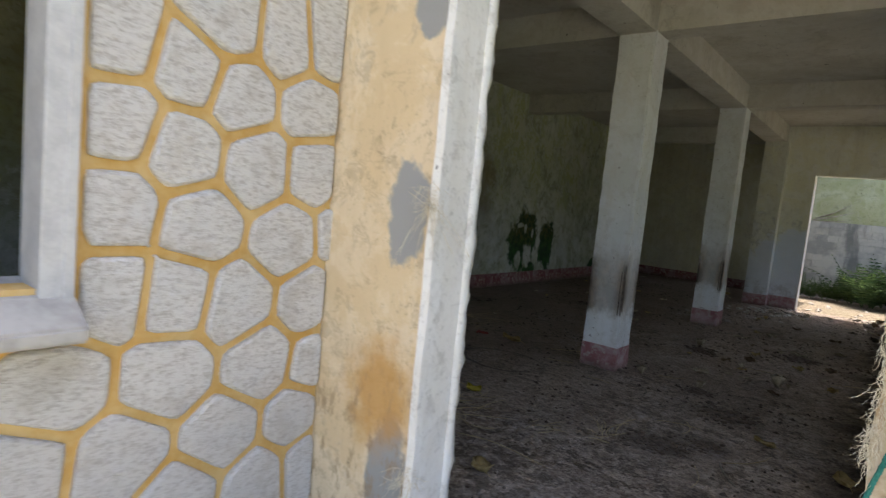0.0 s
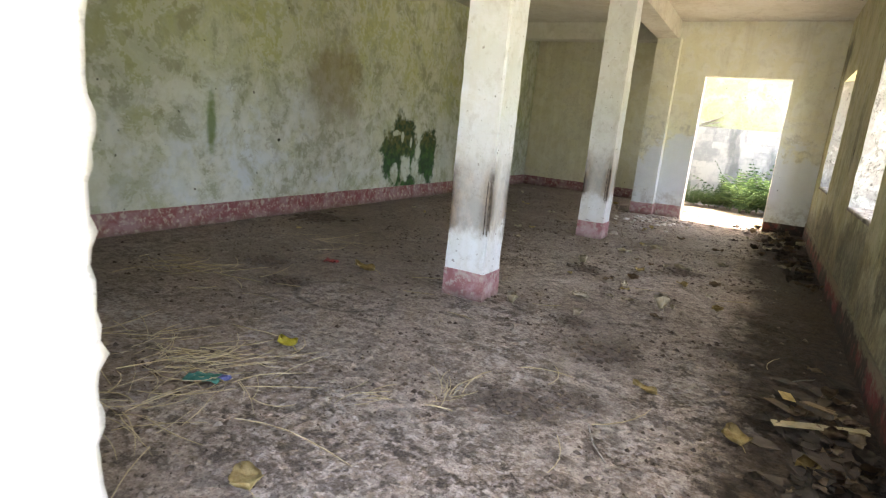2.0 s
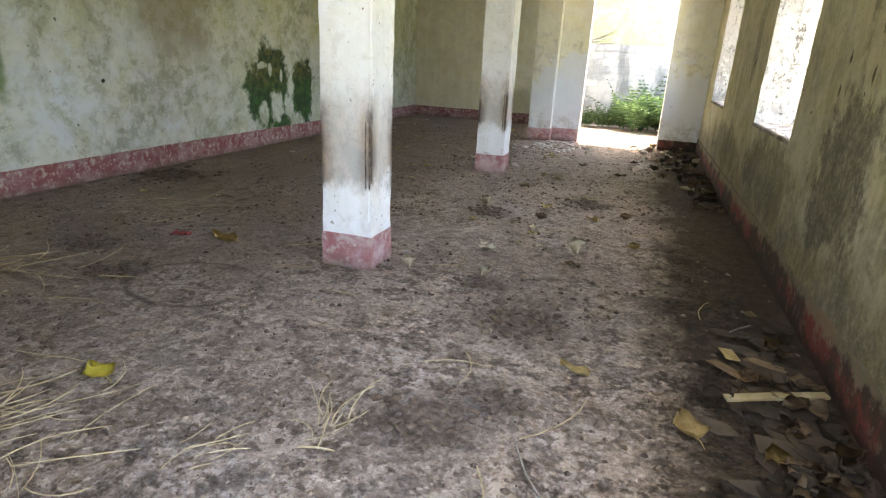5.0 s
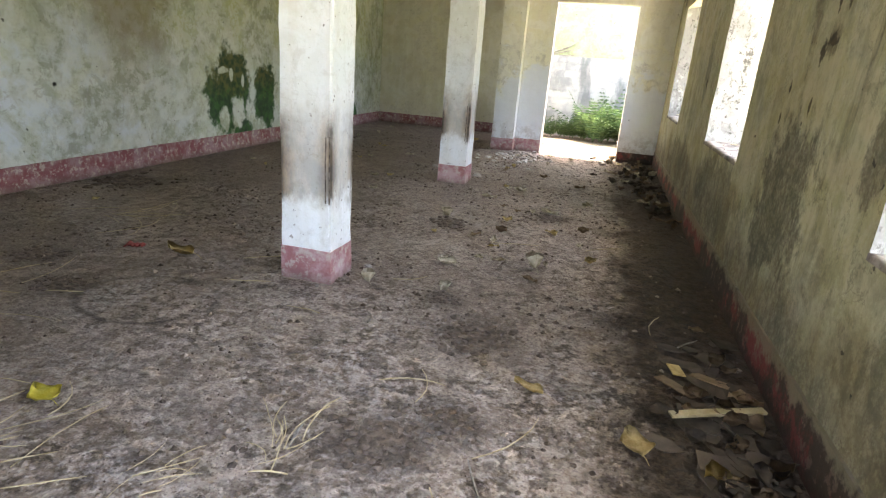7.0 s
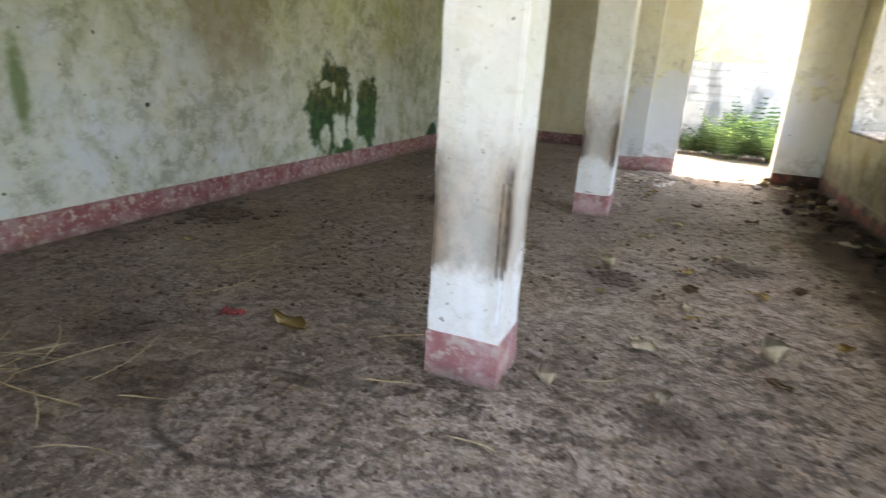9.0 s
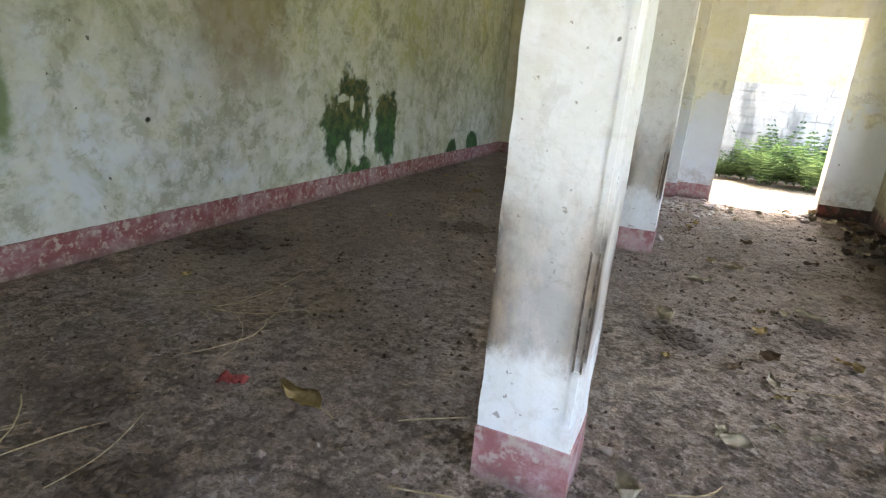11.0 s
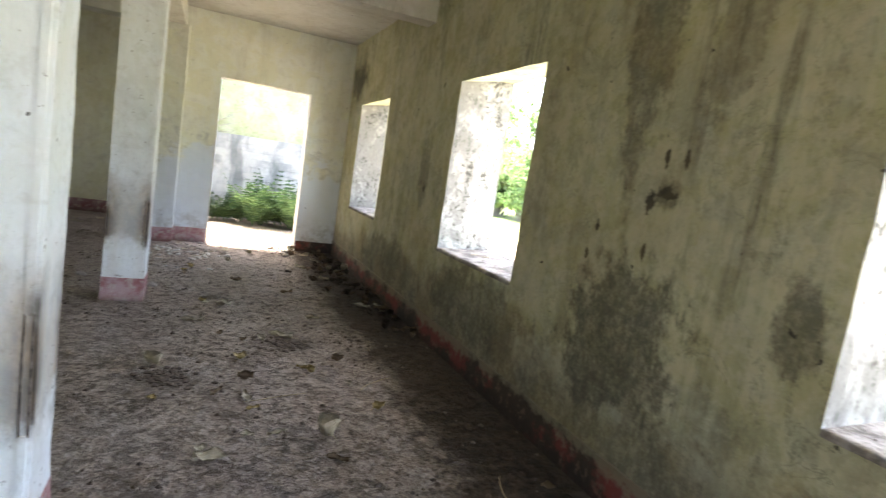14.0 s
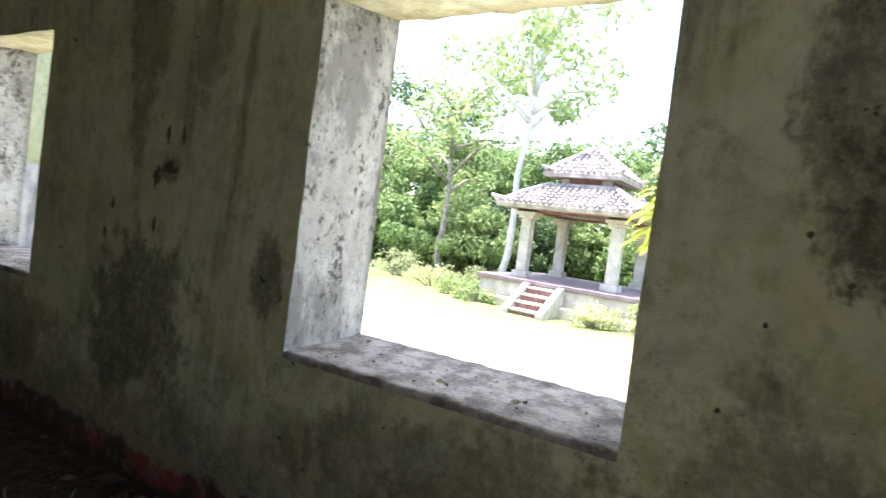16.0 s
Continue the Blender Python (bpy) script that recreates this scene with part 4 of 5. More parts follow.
def entrance():
    jam = structure(base_at("door_2", 0, 0, 0), "entrance opening with broken plaster jambs and no door", "doorway")
    part("door_jamb", jamb_edge(-1.50, 1, "left", 2.0), WHITE_OLD, jam, "chipped white plaster edge", True)
    part("door_stop", rough_box(-1.525, -1.488, SY - 0.016, SY + 0.02, 0.25, 2.95, 0.05, 0.006, 4), WHITE_OLD, jam, "raised white plaster arris")
    part("door_stop", rough_box(-0.192, -0.12, SY - 0.022, SY + 0.03, 0.0, 2.95, 0.05, 0.008, 6), simple("jamb_wood_brown", (0.36, 0.25, 0.14), (0.58, 0.49, 0.36), 9, 0.8), jam, "worn brown timber edge")
    k = tagged(base_at("rope_knot", -1.505, SY - 0.02, 1.38), "frayed stub of pale rope tied to the jamb", "rope")
    tagged(part("knot", fibres(3, 70, (0, 0, 0), (0.02, 0.012, 0.025), 0.09, 0.2), FIBRE, k), kind="stuff")
    tagged(part("tail", fibres(5, 14, (0.012, 0, -0.03), (0.008, 0.006, 0.03), 0.22, 1.2), FIBRE, k), kind="stuff")
    k = tagged(base_at("rope_knot", -1.52, SY - 0.02, 0.36), "frayed stub of pale rope low on the jamb", "rope")
    part("knot", fibres(4, 50, (0, 0, 0), (0.02, 0.012, 0.02), 0.09, 0.4), FIBRE, k)
    k = tagged(base_at("rope_bundle", -0.198, SY - 0.03, 1.10), "frayed pale sisal rope hanging at the entrance", "rope")
    tagged(part("fibre_hank", fibres(9, 260, (0.012, 0, 0.02), (0.009, 0.008, 0.09), 0.045, 2.4), FIBRE, k), kind="stuff")
    part("fibre_tuft", fibres(10, 170, (0.004, 0, -0.13), (0.009, 0.009, 0.03), 0.03, 1.6), FIBRE, k)
    for x, y, z0, z1, w in ((-0.135, -0.03, 0.55, 1.36, 0.03), (-0.175, -0.035, 0.62, 1.14, 0.02)):
        g = tagged(base_at("green_rope", x, SY + y, 0), "green twisted nylon rope hanging on the jamb", "rope")
        pts = [Vector((w * math.sin(i * 0.5) + 0.004 * i * (0.4 if w > 0.02 else 0.1), 0, z1 - (z1 - z0) * i / 14)) for i in range(15)]
        part("rope", rope_line(pts, 0.0055, 22), ROPE_G, g, smooth=True)
        part("nail", tube([Vector((0, 0.05, z1)), Vector((0, -0.015, z1 + 0.004))], [0.003, 0.003], 6), BURNT, g, "rusty nail")


wing_window()
entrance()


# ---- loose things on the floor ----
def leaf_bm(length, width, curl, seed, tip=0.25):
    """A dry leaf, cupped and wavy, with a stalk."""
    bm = bmesh.new()
    r = random.Random(seed)
    n, m = 9, 6
    ph = r.uniform(0, 6)
    grid = []
    for i in range(n + 1):
        t = i / n
        w = width * (math.sin(math.pi * min(1, t ** (0.8 - tip * 0.6)))) ** 0.75 * 0.5 + 0.001
        w *= 1 + 0.10 * math.sin(t * 19 + ph)
        row = []
        for j in range(m + 1):
            s = 2 * j / m - 1
            z = curl * (s * s * 0.7 + (t - 0.5) ** 2 * 0.8) + 0.010 * math.sin(t * 9 + s * 3 + ph)
            row.append(bm.verts.new((s * w, (t - 0.5) * length, z + 0.010)))
        grid.append(row)
    for i in range(n):
        for j in range(m):
            bm.faces.new([grid[i][j], grid[i][j + 1], grid[i + 1][j + 1], grid[i + 1][j]])
    low = min(v.co.z for v in bm.verts)
    for v in bm.verts:
        v.co.z -= low - 0.002
    bmesh.ops.solidify(bm, geom=bm.faces[:], thickness=0.0012)
    z0 = grid[0][m // 2].co.z
    tube([Vector((0, -0.5 * length, z0)), Vector((0.006, -0.62 * length, z0 * 0.7 + 0.003)), Vector((0.012, -0.75 * length, 0.003))], [0.0015, 0.0013, 0.001], 5, bm)
    return bm


LEAF_MESHES = {}


def leaf(x, y, kind, mat, label, size=1.0, rz=0.0, z=0.004, tilt=0.0, group=""):
    if kind not in LEAF_MESHES:
        shape = {"broad": (0.15, 0.12, 0.03), "round": (0.12, 0.115, 0.035), "long": (0.20, 0.075, 0.03), "curl": (0.13, 0.09, 0.07), "crumple": (0.10, 0.09, 0.09)}[kind.split("_")[0]]
        LEAF_MESHES[kind] = mesh_of(leaf_bm(*shape, len(LEAF_MESHES) + 3), "leaf", None, True)
    key = kind + mat.name
    if key not in LEAF_MESHES:
        LEAF_MESHES[key] = LEAF_MESHES[kind].copy()
        LEAF_MESHES[key].materials.append(mat)
    ob = new("leaf", LEAF_MESHES[key])
    ob.matrix_basis = pose(x, y, z, tilt, 0, rz) @ Matrix.Diagonal((size, size, size, 1))
    return tagged(ob, label, "leaf", group)


def lump_bm(rx, ry, rz, seed, rough=0.35, sub=2):
    bm = bmesh.new()
    bmesh.ops.create_icosphere(bm, subdivisions=sub, radius=1.0)
    for v in bm.verts:
        v.co *= 1 + rough * noise.noise(v.co * 1.4 + Vector((seed, 0, 0))) + rough * 0.5 * noise.noise(v.co * 4 + Vector((0, seed, 0)))
        v.co = Vector((v.co.x * rx, v.co.y * ry, max(v.co.z, -0.35) * rz))
    return bm


def blade(bm, p, d, length, r, rad, droop=0.0):
    pts = [Vector(p)]
    d = Vector(d).normalized()
    bend = r.uniform(-1.0, 1.0)
    for _ in range(5):
        d = (Matrix.Rotation(bend * 0.25 + r.uniform(-0.12, 0.12), 3, "Z") @ d + Vector((0, 0, r.uniform(-0.06, 0.06) - droop))).normalized()
        q = pts[-1] + d * length / 5
        q.z = max(q.z, 0.004)
        pts.append(q)
    tube(pts, [rad] * 5 + [rad * 0.5], 4, bm)


def straw_clump(x, y, n, sx, sy, ang, length, seed, label, mat=STRAW, thick=1.0):
    r = random.Random(seed)
    bm = bmesh.new()
    for _ in range(n):
        a = radians(ang) + r.gauss(0, 0.75)
        p = (x + r.gauss(0, sx), y + r.gauss(0, sy), r.uniform(0.006, 0.03))
        blade(bm, p, (math.cos(a), math.sin(a), r.uniform(-0.05, 0.06)), length * r.uniform(0.4, 1.3), r, thick * r.uniform(0.0009, 0.0021))
    tagged(part("straw_heap", bm, mat), label, "straw", "straw on the floor", "stuff")


def clutter():
    yl, gr = "leaves on the floor", random.Random(21)
    leaf(-2.50, 3.44, "broad", LEAF_DRY_Y, "fallen bright yellow leaf lying flat on concrete", 0.92, 70, group=yl)
    leaf(-1.75, 2.50, "broad_b", LEAF_DRY_O, "fallen yellow-brown leaf lying on concrete", 0.95, 60, group=yl)
    leaf(-3.17, 5.01, "long", LEAF_DRY_O, "long dry ochre leaf curled at its edge", 1.3, 75, group=yl)
    leaf(-0.72, 4.24, "long_b", LEAF_DRY_O, "thin curled yellow leaf on concrete", 0.75, 65, group=yl)
    leaf(-0.28, 3.98, "broad_c", LEAF_DRY_O, "large dry yellow leaf beside the scrap heap", 1.0, 20, 0.012, group=yl)
    leaf(-0.01, 3.88, "round", LEAF_DRY_O, "dry yellow leaf on the scrap heap", 0.8, 120, 0.03, group=yl)
    leaf(-0.90, 5.84, "crumple", LEAF_DRY_P, "crumpled pale dry leaf on concrete", 1.35, 20, group=yl)
    leaf(-1.49, 5.66, "broad", LEAF_DRY_P, "flat pale yellow-tan leaf on concrete", 0.95, 80, group=yl)
    leaf(-1.37, 5.17, "curl_b", LEAF_DRY_P, "curled pale tan leaf on concrete", 0.8, 170, group=yl)
    leaf(-1.84, 6.92, "curl_c", LEAF_DRY_P, "curled pale grey-brown leaf on concrete", 1.1, 40, group=yl)
    leaf(-1.37, 8.43, "round_b", LEAF_DRY_P, "flat pale dry leaf on concrete", 1.2, 80, group=yl)
    leaf(-0.95, 7.55, "long_c", LEAF_DRY_P, "flat pale dry leaf on concrete", 1.0, 60, group=yl)
    leaf(-1.86, 5.12, "curl_d", LEAF_DRY_P, "torn pale tan leaf against the column", 0.95, 30, group=yl)
    for _ in range(34):
        x, y = gr.uniform(-2.0, -0.5), gr.uniform(5.5, 11.6)
        leaf(x, y, gr.choice(("curl", "broad", "long", "round")), gr.choice((LEAF_DRY_O, LEAF_DRY_P, LEAF_DRY_P, LEAF_DRY_B)), "small curled dry leaf on concrete", gr.uniform(0.35, 0.85), gr.uniform(0, 360), group=yl)
    for _ in range(95):     # leaf litter along the window wall near the door
        y = gr.uniform(7.6, 11.8)
        leaf(EX - 0.06 - abs(gr.gauss(0, 0.28)) * (0.5 + (y - 7.6) / 5), y, gr.choice(("curl", "broad", "crumple", "long")), gr.choice((LEAF_DRY_B, CARD, LEAF_DRY_B, CARD, LEAF_DRY_P)), "damp brown leaf in the litter under the windows", gr.uniform(0.5, 1.1), gr.uniform(0, 360), gr.uniform(0.004, 0.03), gr.uniform(-12, 12), "leaf litter")
    for _ in range(26):     # far bay and left side
        leaf(gr.uniform(-5.1, -2.6), gr.uniform(5.5, 13.5), gr.choice(("curl", "broad", "long")), gr.choice((LEAF_DRY_O, LEAF_DRY_P)), "small dry pale leaf on concrete", gr.uniform(0.35, 0.8), gr.uniform(0, 360), group=yl)
    for i in range(46):     # plaster rubble beside the far door
        x, y = gr.gauss(-1.85, 0.28), min(11.3, gr.gauss(10.9, 0.4))
        q = gr.uniform(0.018, 0.05)
        ob = part("plaster_chip", lump_bm(q, q * gr.uniform(0.6, 1.0), q * 0.5, i, 0.5, 1), CHIP)
        ob.matrix_basis = pose(x, y, q * 0.12, 0, 0, gr.uniform(0, 360))
        tagged(ob, "broken pale plaster chip on dirty concrete", "rubble", "plaster rubble by the far door")
    # straw
    straw_clump(-2.72, 2.93, 78, 0.26, 0.15, 40, 0.34, 1, "loose heap of dry yellow straw near the entrance", STRAW, 1.2)
    straw_clump(-2.45, 2.55, 24, 0.18, 0.09, 35, 0.30, 2, "thin scatter of dry straw near the entrance", STRAW, 1.2)
    straw_clump(-1.86, 3.18, 9, 0.07, 0.05, 62, 0.16, 3, "small wisp of dry straw")
    straw_clump(-1.50, 3.42, 12, 0.06, 0.08, 100, 0.26, 4, "small tangle of dry straw and stalks", STRAW, 1.5)
    straw_clump(-4.1, 4.0, 30, 0.35, 0.18, 30, 0.4, 5, "thin scatter of dry straw by the wall", STRAW, 1.6)
    straw_clump(-4.2, 5.5, 12, 0.22, 0.05, 20, 0.55, 6, "few long dry stalks on concrete")
    for i, (x, y, a, n) in enumerate(((-0.85, 3.69, 30, 0.40), (-1.35, 4.05, 40, 0.30), (-1.15, 3.95, 60, 0.28), (-0.15, 5.05, 100, 0.3), (-0.55, 6.45, 70, 0.35), (-1.9, 4.55, 160, 0.2), (-1.72, 5.2, 10, 0.25), (-2.1, 2.75, 30, 0.6), (-0.95, 3.5, 300, 0.3), (-1.3, 6.3, 20, 0.4), (-2.6, 4.75, 10, 0.25), (-2.75, 5.1, 35, 0.3))):
        bm = bmesh.new()
        r = random.Random(i)
        blade(bm, (0, 0, 0.008), (math.cos(radians(a)), math.sin(radians(a)), 0.0), n, r, 0.0026)
        ob = part("stalk", bm, STRAW)
        ob.location = (x, y, 0.0)
        tagged(ob, "single dry straw stalk on concrete", "straw", "loose stalks")
    for i, (x, y, a, n) in enumerate(((-0.72, 3.42, 130, 0.30), (-1.48, 3.52, 100, 0.16), (-1.62, 4.55, 80, 0.14), (-0.05, 4.9, 60, 0.25))):
        bm = bmesh.new()
        blade(bm, (0, 0, 0.009), (math.cos(radians(a)), math.sin(radians(a)), 0.0), n, random.Random(60 + i), 0.0045)
        ob = part("twig", bm, BARK)
        ob.location = (x, y, 0.0)
        tagged(ob, "short dry brown twig on concrete", "twig", "loose twigs")
    # scraps
    k = tagged(base_at("plastic_scrap", -2.46, 2.88, 0.02, 30), "torn green plastic bag scrap in the straw", "litter")
    bm = bmesh.new()
    bmesh.ops.create_grid(bm, x_segments=14, y_segments=6, size=0.5)
    for v in bm.verts:
        w = 0.35 + 0.3 * noise.noise(Vector((v.co.x * 4, 2, 0)))
        v.co = Vector((v.co.x * 0.17, v.co.y * 0.085 * (0.6 + w), 0.018 * noise.noise(v.co * 6) + 0.012))
    bmesh.ops.solidify(bm, geom=bm.faces[:], thickness=0.001)
    part("film", bm, PLASTIC_G, k, smooth=True)
    bm = lump_bm(0.03, 0.022, 0.014, 5)
    bm.transform(Matrix.Translation((0.09, 0.01, 0.01)))
    part("knotted_corner", bm, simple("plastic_blue", (0.03, 0.04, 0.14), (0.08, 0.09, 0.22), 20, 0.5, True), k, "dark blue twisted corner")
    bm = bmesh.new()
    bmesh.ops.create_grid(bm, x_segments=10, y_segments=6, size=0.5)
    for v in bm.verts:
        v.co = Vector((v.co.x * (0.12 + 0.03 * noise.noise(v.co * 7)), v.co.y * (0.07 + 0.05 * noise.noise(v.co * 4 + Vector((3, 0, 0)))), 0.045 * abs(noise.noise(v.co * 6)) + 0.004))
    bmesh.ops.solidify(bm, geom=bm.faces[:], thickness=0.002)
    ob = part("red_rag", bm, RED_RAG, smooth=True)
    ob.matrix_basis = pose(-3.53, 5.0, 0, 0, 0, 20)
    tagged(ob, "small crumpled red rag on concrete", "rag")
    # scrap heap beside the window wall
    r = random.Random(12)
    for i in range(84):
        w, l = r.uniform(0.05, 0.14), r.uniform(0.08, 0.26)
        bm = bmesh.new()
        n = r.randint(4, 6)
        a0 = r.uniform(0, 6.28)
        ring = [bm.verts.new((math.cos(a0 + 6.2832 * q / n) * l * 0.5 * r.uniform(0.75, 1.1), math.sin(a0 + 6.2832 * q / n) * w * 0.5 * r.uniform(0.75, 1.15), 0.0)) for q in range(n)]
        f = bm.faces.new(ring)
        g = bmesh.ops.extrude_face_region(bm, geom=[f])
        bmesh.ops.translate(bm, verts=[v for v in g["geom"] if isinstance(v, bmesh.types.BMVert)], vec=(0, 0, r.uniform(0.004, 0.010)))
        bmesh.ops.recalc_face_normals(bm, faces=bm.faces[:])
        ob = part("board_scrap", bm, CARD)
        d = abs(r.gauss(0, 0.17))
        ob.matrix_basis = pose(EX - 0.10 - min(d, 0.48), 4.10 + r.gauss(0, 0.42), 0.006 + 0.035 * max(0, 1 - d / 0.3) * r.random(), r.uniform(-7, 7), r.uniform(-7, 7), r.uniform(0, 180))
        tagged(ob, "broken damp dark board scrap in a heap", "scrap", "scrap heap")
    for i in range(46):
        leaf(EX - 0.10 - min(abs(r.gauss(0, 0.22)), 0.5), 4.1 + r.gauss(0, 0.42), r.choice(("curl", "broad", "round")), r.choice((LEAF_DRY_B, LEAF_DRY_B, CARD)), "dry brown leaf on the scrap heap", r.uniform(0.45, 0.9), r.uniform(0, 360), 0.03, r.uniform(-10, 10), "scrap heap leaves")
    bm = rough_box(-0.21, 0.21, -0.019, 0.019, 0, 0.012, 0.05, 0.003, 2)
    ob = part("wood_strip", bm, SLAT)
    ob.matrix_basis = pose(0.06, 4.28, 0.052, 0, -2, 22)
    tagged(ob, "pale split wooden strip lying on the scrap heap", "wood")
    for x, y, rz, l in ((-0.06, 4.66, 100, 0.06), (0.09, 4.62, 150, 0.09), (-0.08, 4.5, 130, 0.10)):
        ob = part("card_piece", rough_box(-l, l, -0.03, 0.03, 0, 0.006, 0.04, 0.004, l), LEAF_DRY_B if l > 0.07 else LEAF_DRY_O)
        ob.matrix_basis = pose(x, y, 0.02, 3, 4, rz)
        tagged(ob, "torn tan cardboard piece beside the scrap heap", "scrap", "torn card")
    # stones and rubble
    meshes = [mesh_of(lump_bm(1, 0.75, 0.55, i * 3.1, 0.5, 1), "rubble_stone", RUBBLE) for i in range(6)]
    spots = [(-2.02, 9.06, 0.07), (-2.67, 9.37, 0.05), (-1.95, 5.35, 0.03), (-2.1, 4.9, 0.02), (-3.85, 9.1, 0.045)]
    for _ in range(48):
        spots.append((r.gauss(-1.75, 0.22), r.gauss(11.45, 0.25), r.uniform(0.015, 0.06)))
    for _ in range(22):
        spots.append((r.gauss(-0.45, 0.12), r.gauss(11.75, 0.2), r.uniform(0.02, 0.07)))
    for x, y, s in spots:
        if y > 11.85 and not -1.5 < x < -0.32:
            continue
        ob = new("rubble_stone", r.choice(meshes))
        ob.matrix_basis = pose(x, y, s * 0.12, 0, 0, r.uniform(0, 360)) @ Matrix.Diagonal((s, s, s, 1))
        tagged(ob, "broken lump of pale plaster rubble on the floor", "rubble", "plaster rubble")
    # dung and crumbs of dirt
    for i, (x, y, s) in enumerate(DUNG_SPOTS):
        bm = bmesh.new()
        for j in range(110):
            t = lump_bm(1, 1, 0.6, i * 7 + j, 0.5, 1)
            q = s * r.uniform(0.05, 0.24)
            t.transform(pose(x + r.gauss(0, s * 0.75), y + r.gauss(0, s * 0.6), 0.002, 0, 0, r.uniform(0, 360)) @ Matrix.Diagonal((q, q, q * 0.6, 1)))
            me = mesh_of(t, "t", None)
            bm.from_mesh(me)
            bpy.data.meshes.remove(me)
        tagged(part("dung", bm, DUNG), "trampled dark dried dung on concrete", "dung", "dung patches", "stuff")
    verts, faces = [], []
    for i in range(15000):
        x, y = r.uniform(WX + 0.1, EX - 0.03), r.uniform(2.0, 12.5)
        if noise.noise(Vector((x * 1.3, y * 1.3, 2))) + 0.25 < r.random() * 0.9:
            continue
        s, a = 0.004 + 0.022 * r.random() ** 2.6, r.uniform(0, 6.28)
        b = len(verts)
        for q in range(5):
            ang = a + q * 1.2566
            verts.append((x + math.cos(ang) * s * r.uniform(0.7, 1.2), y + math.sin(ang) * s * r.uniform(0.6, 1.1), -0.002))
        verts.append((x + s * r.uniform(-0.3, 0.3), y, s * r.uniform(0.3, 0.6) + 0.003))
        faces += [(b + q, b + (q + 1) % 5, b + 5) for q in range(5)]
    for name, half, mat, lab in (("dirt_crumbs", 0, DUNG, "dark crumbs of dirt strewn over the floor"), ("grit", 1, GRIT, "pale grit strewn over the floor")):
        me = bpy.data.meshes.new(name)
        pick = [f for i, f in enumerate(faces) if (i // 5) % 4 == 0] if half else [f for i, f in enumerate(faces) if (i // 5) % 4]
        me.from_pydata(verts, [], pick)
        me.materials.append(mat)
        tagged(new(name, me), lab, "dirt", kind="stuff")
    # grit on the sills
    for i, (a, b) in enumerate(WINDOWS):
        bm = bmesh.new()
        for _ in range(70):
            t = bmesh.ops.create_icosphere(bm, subdivisions=1, radius=r.uniform(0.002, 0.007))
            bmesh.ops.translate(bm, verts=t["verts"], vec=(r.uniform(EX + 0.02, EO - 0.02), r.uniform(a + 0.02, b - 0.02), SILL + 0.020))
        tagged(part("sill_grit", bm, RUBBLE), "grit and plaster crumbs lying on the window sill", "grit", kind="stuff")
        for _ in range(3):
            leaf(r.uniform(EX + 0.08, EO - 0.08), r.uniform(a + 0.1, b - 0.1), "long", LEAF_DRY_P, "dry leaf on the window sill", 0.3, r.uniform(0, 360), SILL + 0.03)


clutter()


# ---- outside ----
def leaf_cloud(name, mat, parent, clumps, per, size, seed, label=""):
    """Leaves set round many clumps (x, y, z, radius), each leaf a folded diamond of its own."""
    r = np.random.default_rng(seed)
    V, F = [], []
    for cx, cy, cz, rad in clumps:
        d = r.normal(size=(per, 3))
        d /= np.linalg.norm(d, axis=1)[:, None]
        p = np.array((cx, cy, cz)) + d * rad * r.uniform(0.35, 1.0, (per, 1)) ** 0.6 * np.array((1, 1, 0.75))
        u = r.normal(size=(per, 3)) + d * 0.5
        u[:, 2] -= 0.35
        u /= np.linalg.norm(u, axis=1)[:, None]
        w = np.cross(u, r.normal(size=(per, 3)))
        w /= np.linalg.norm(w, axis=1)[:, None]
        s = size * r.uniform(0.6, 1.3, (per, 1))
        up = np.cross(u, w) * s * 0.12
        quad = np.stack([p - u * s, p + w * s * 0.45 + up, p + u * s, p - w * s * 0.45 + up], axis=1).reshape(-1, 3)
        V.append(quad)
    V = np.concatenate(V)
    idx = np.arange(len(V)).reshape(-1, 4)
    F = np.concatenate([idx[:, [0, 1, 2]], idx[:, [0, 2, 3]]])
    me = bpy.data.meshes.new(name)
    me.vertices.add(len(V))
    me.vertices.foreach_set("co", V.ravel())
    me.loops.add(F.size)
    me.loops.foreach_set("vertex_index", F.ravel().astype(np.int32))
    me.polygons.add(len(F))
    me.polygons.foreach_set("loop_start", np.arange(0, F.size, 3, dtype=np.int32))
    me.update(calc_edges=True)
    me.materials.append(mat)
    ob = new(name, me)
    ob.parent = parent
    return tagged(ob, label)


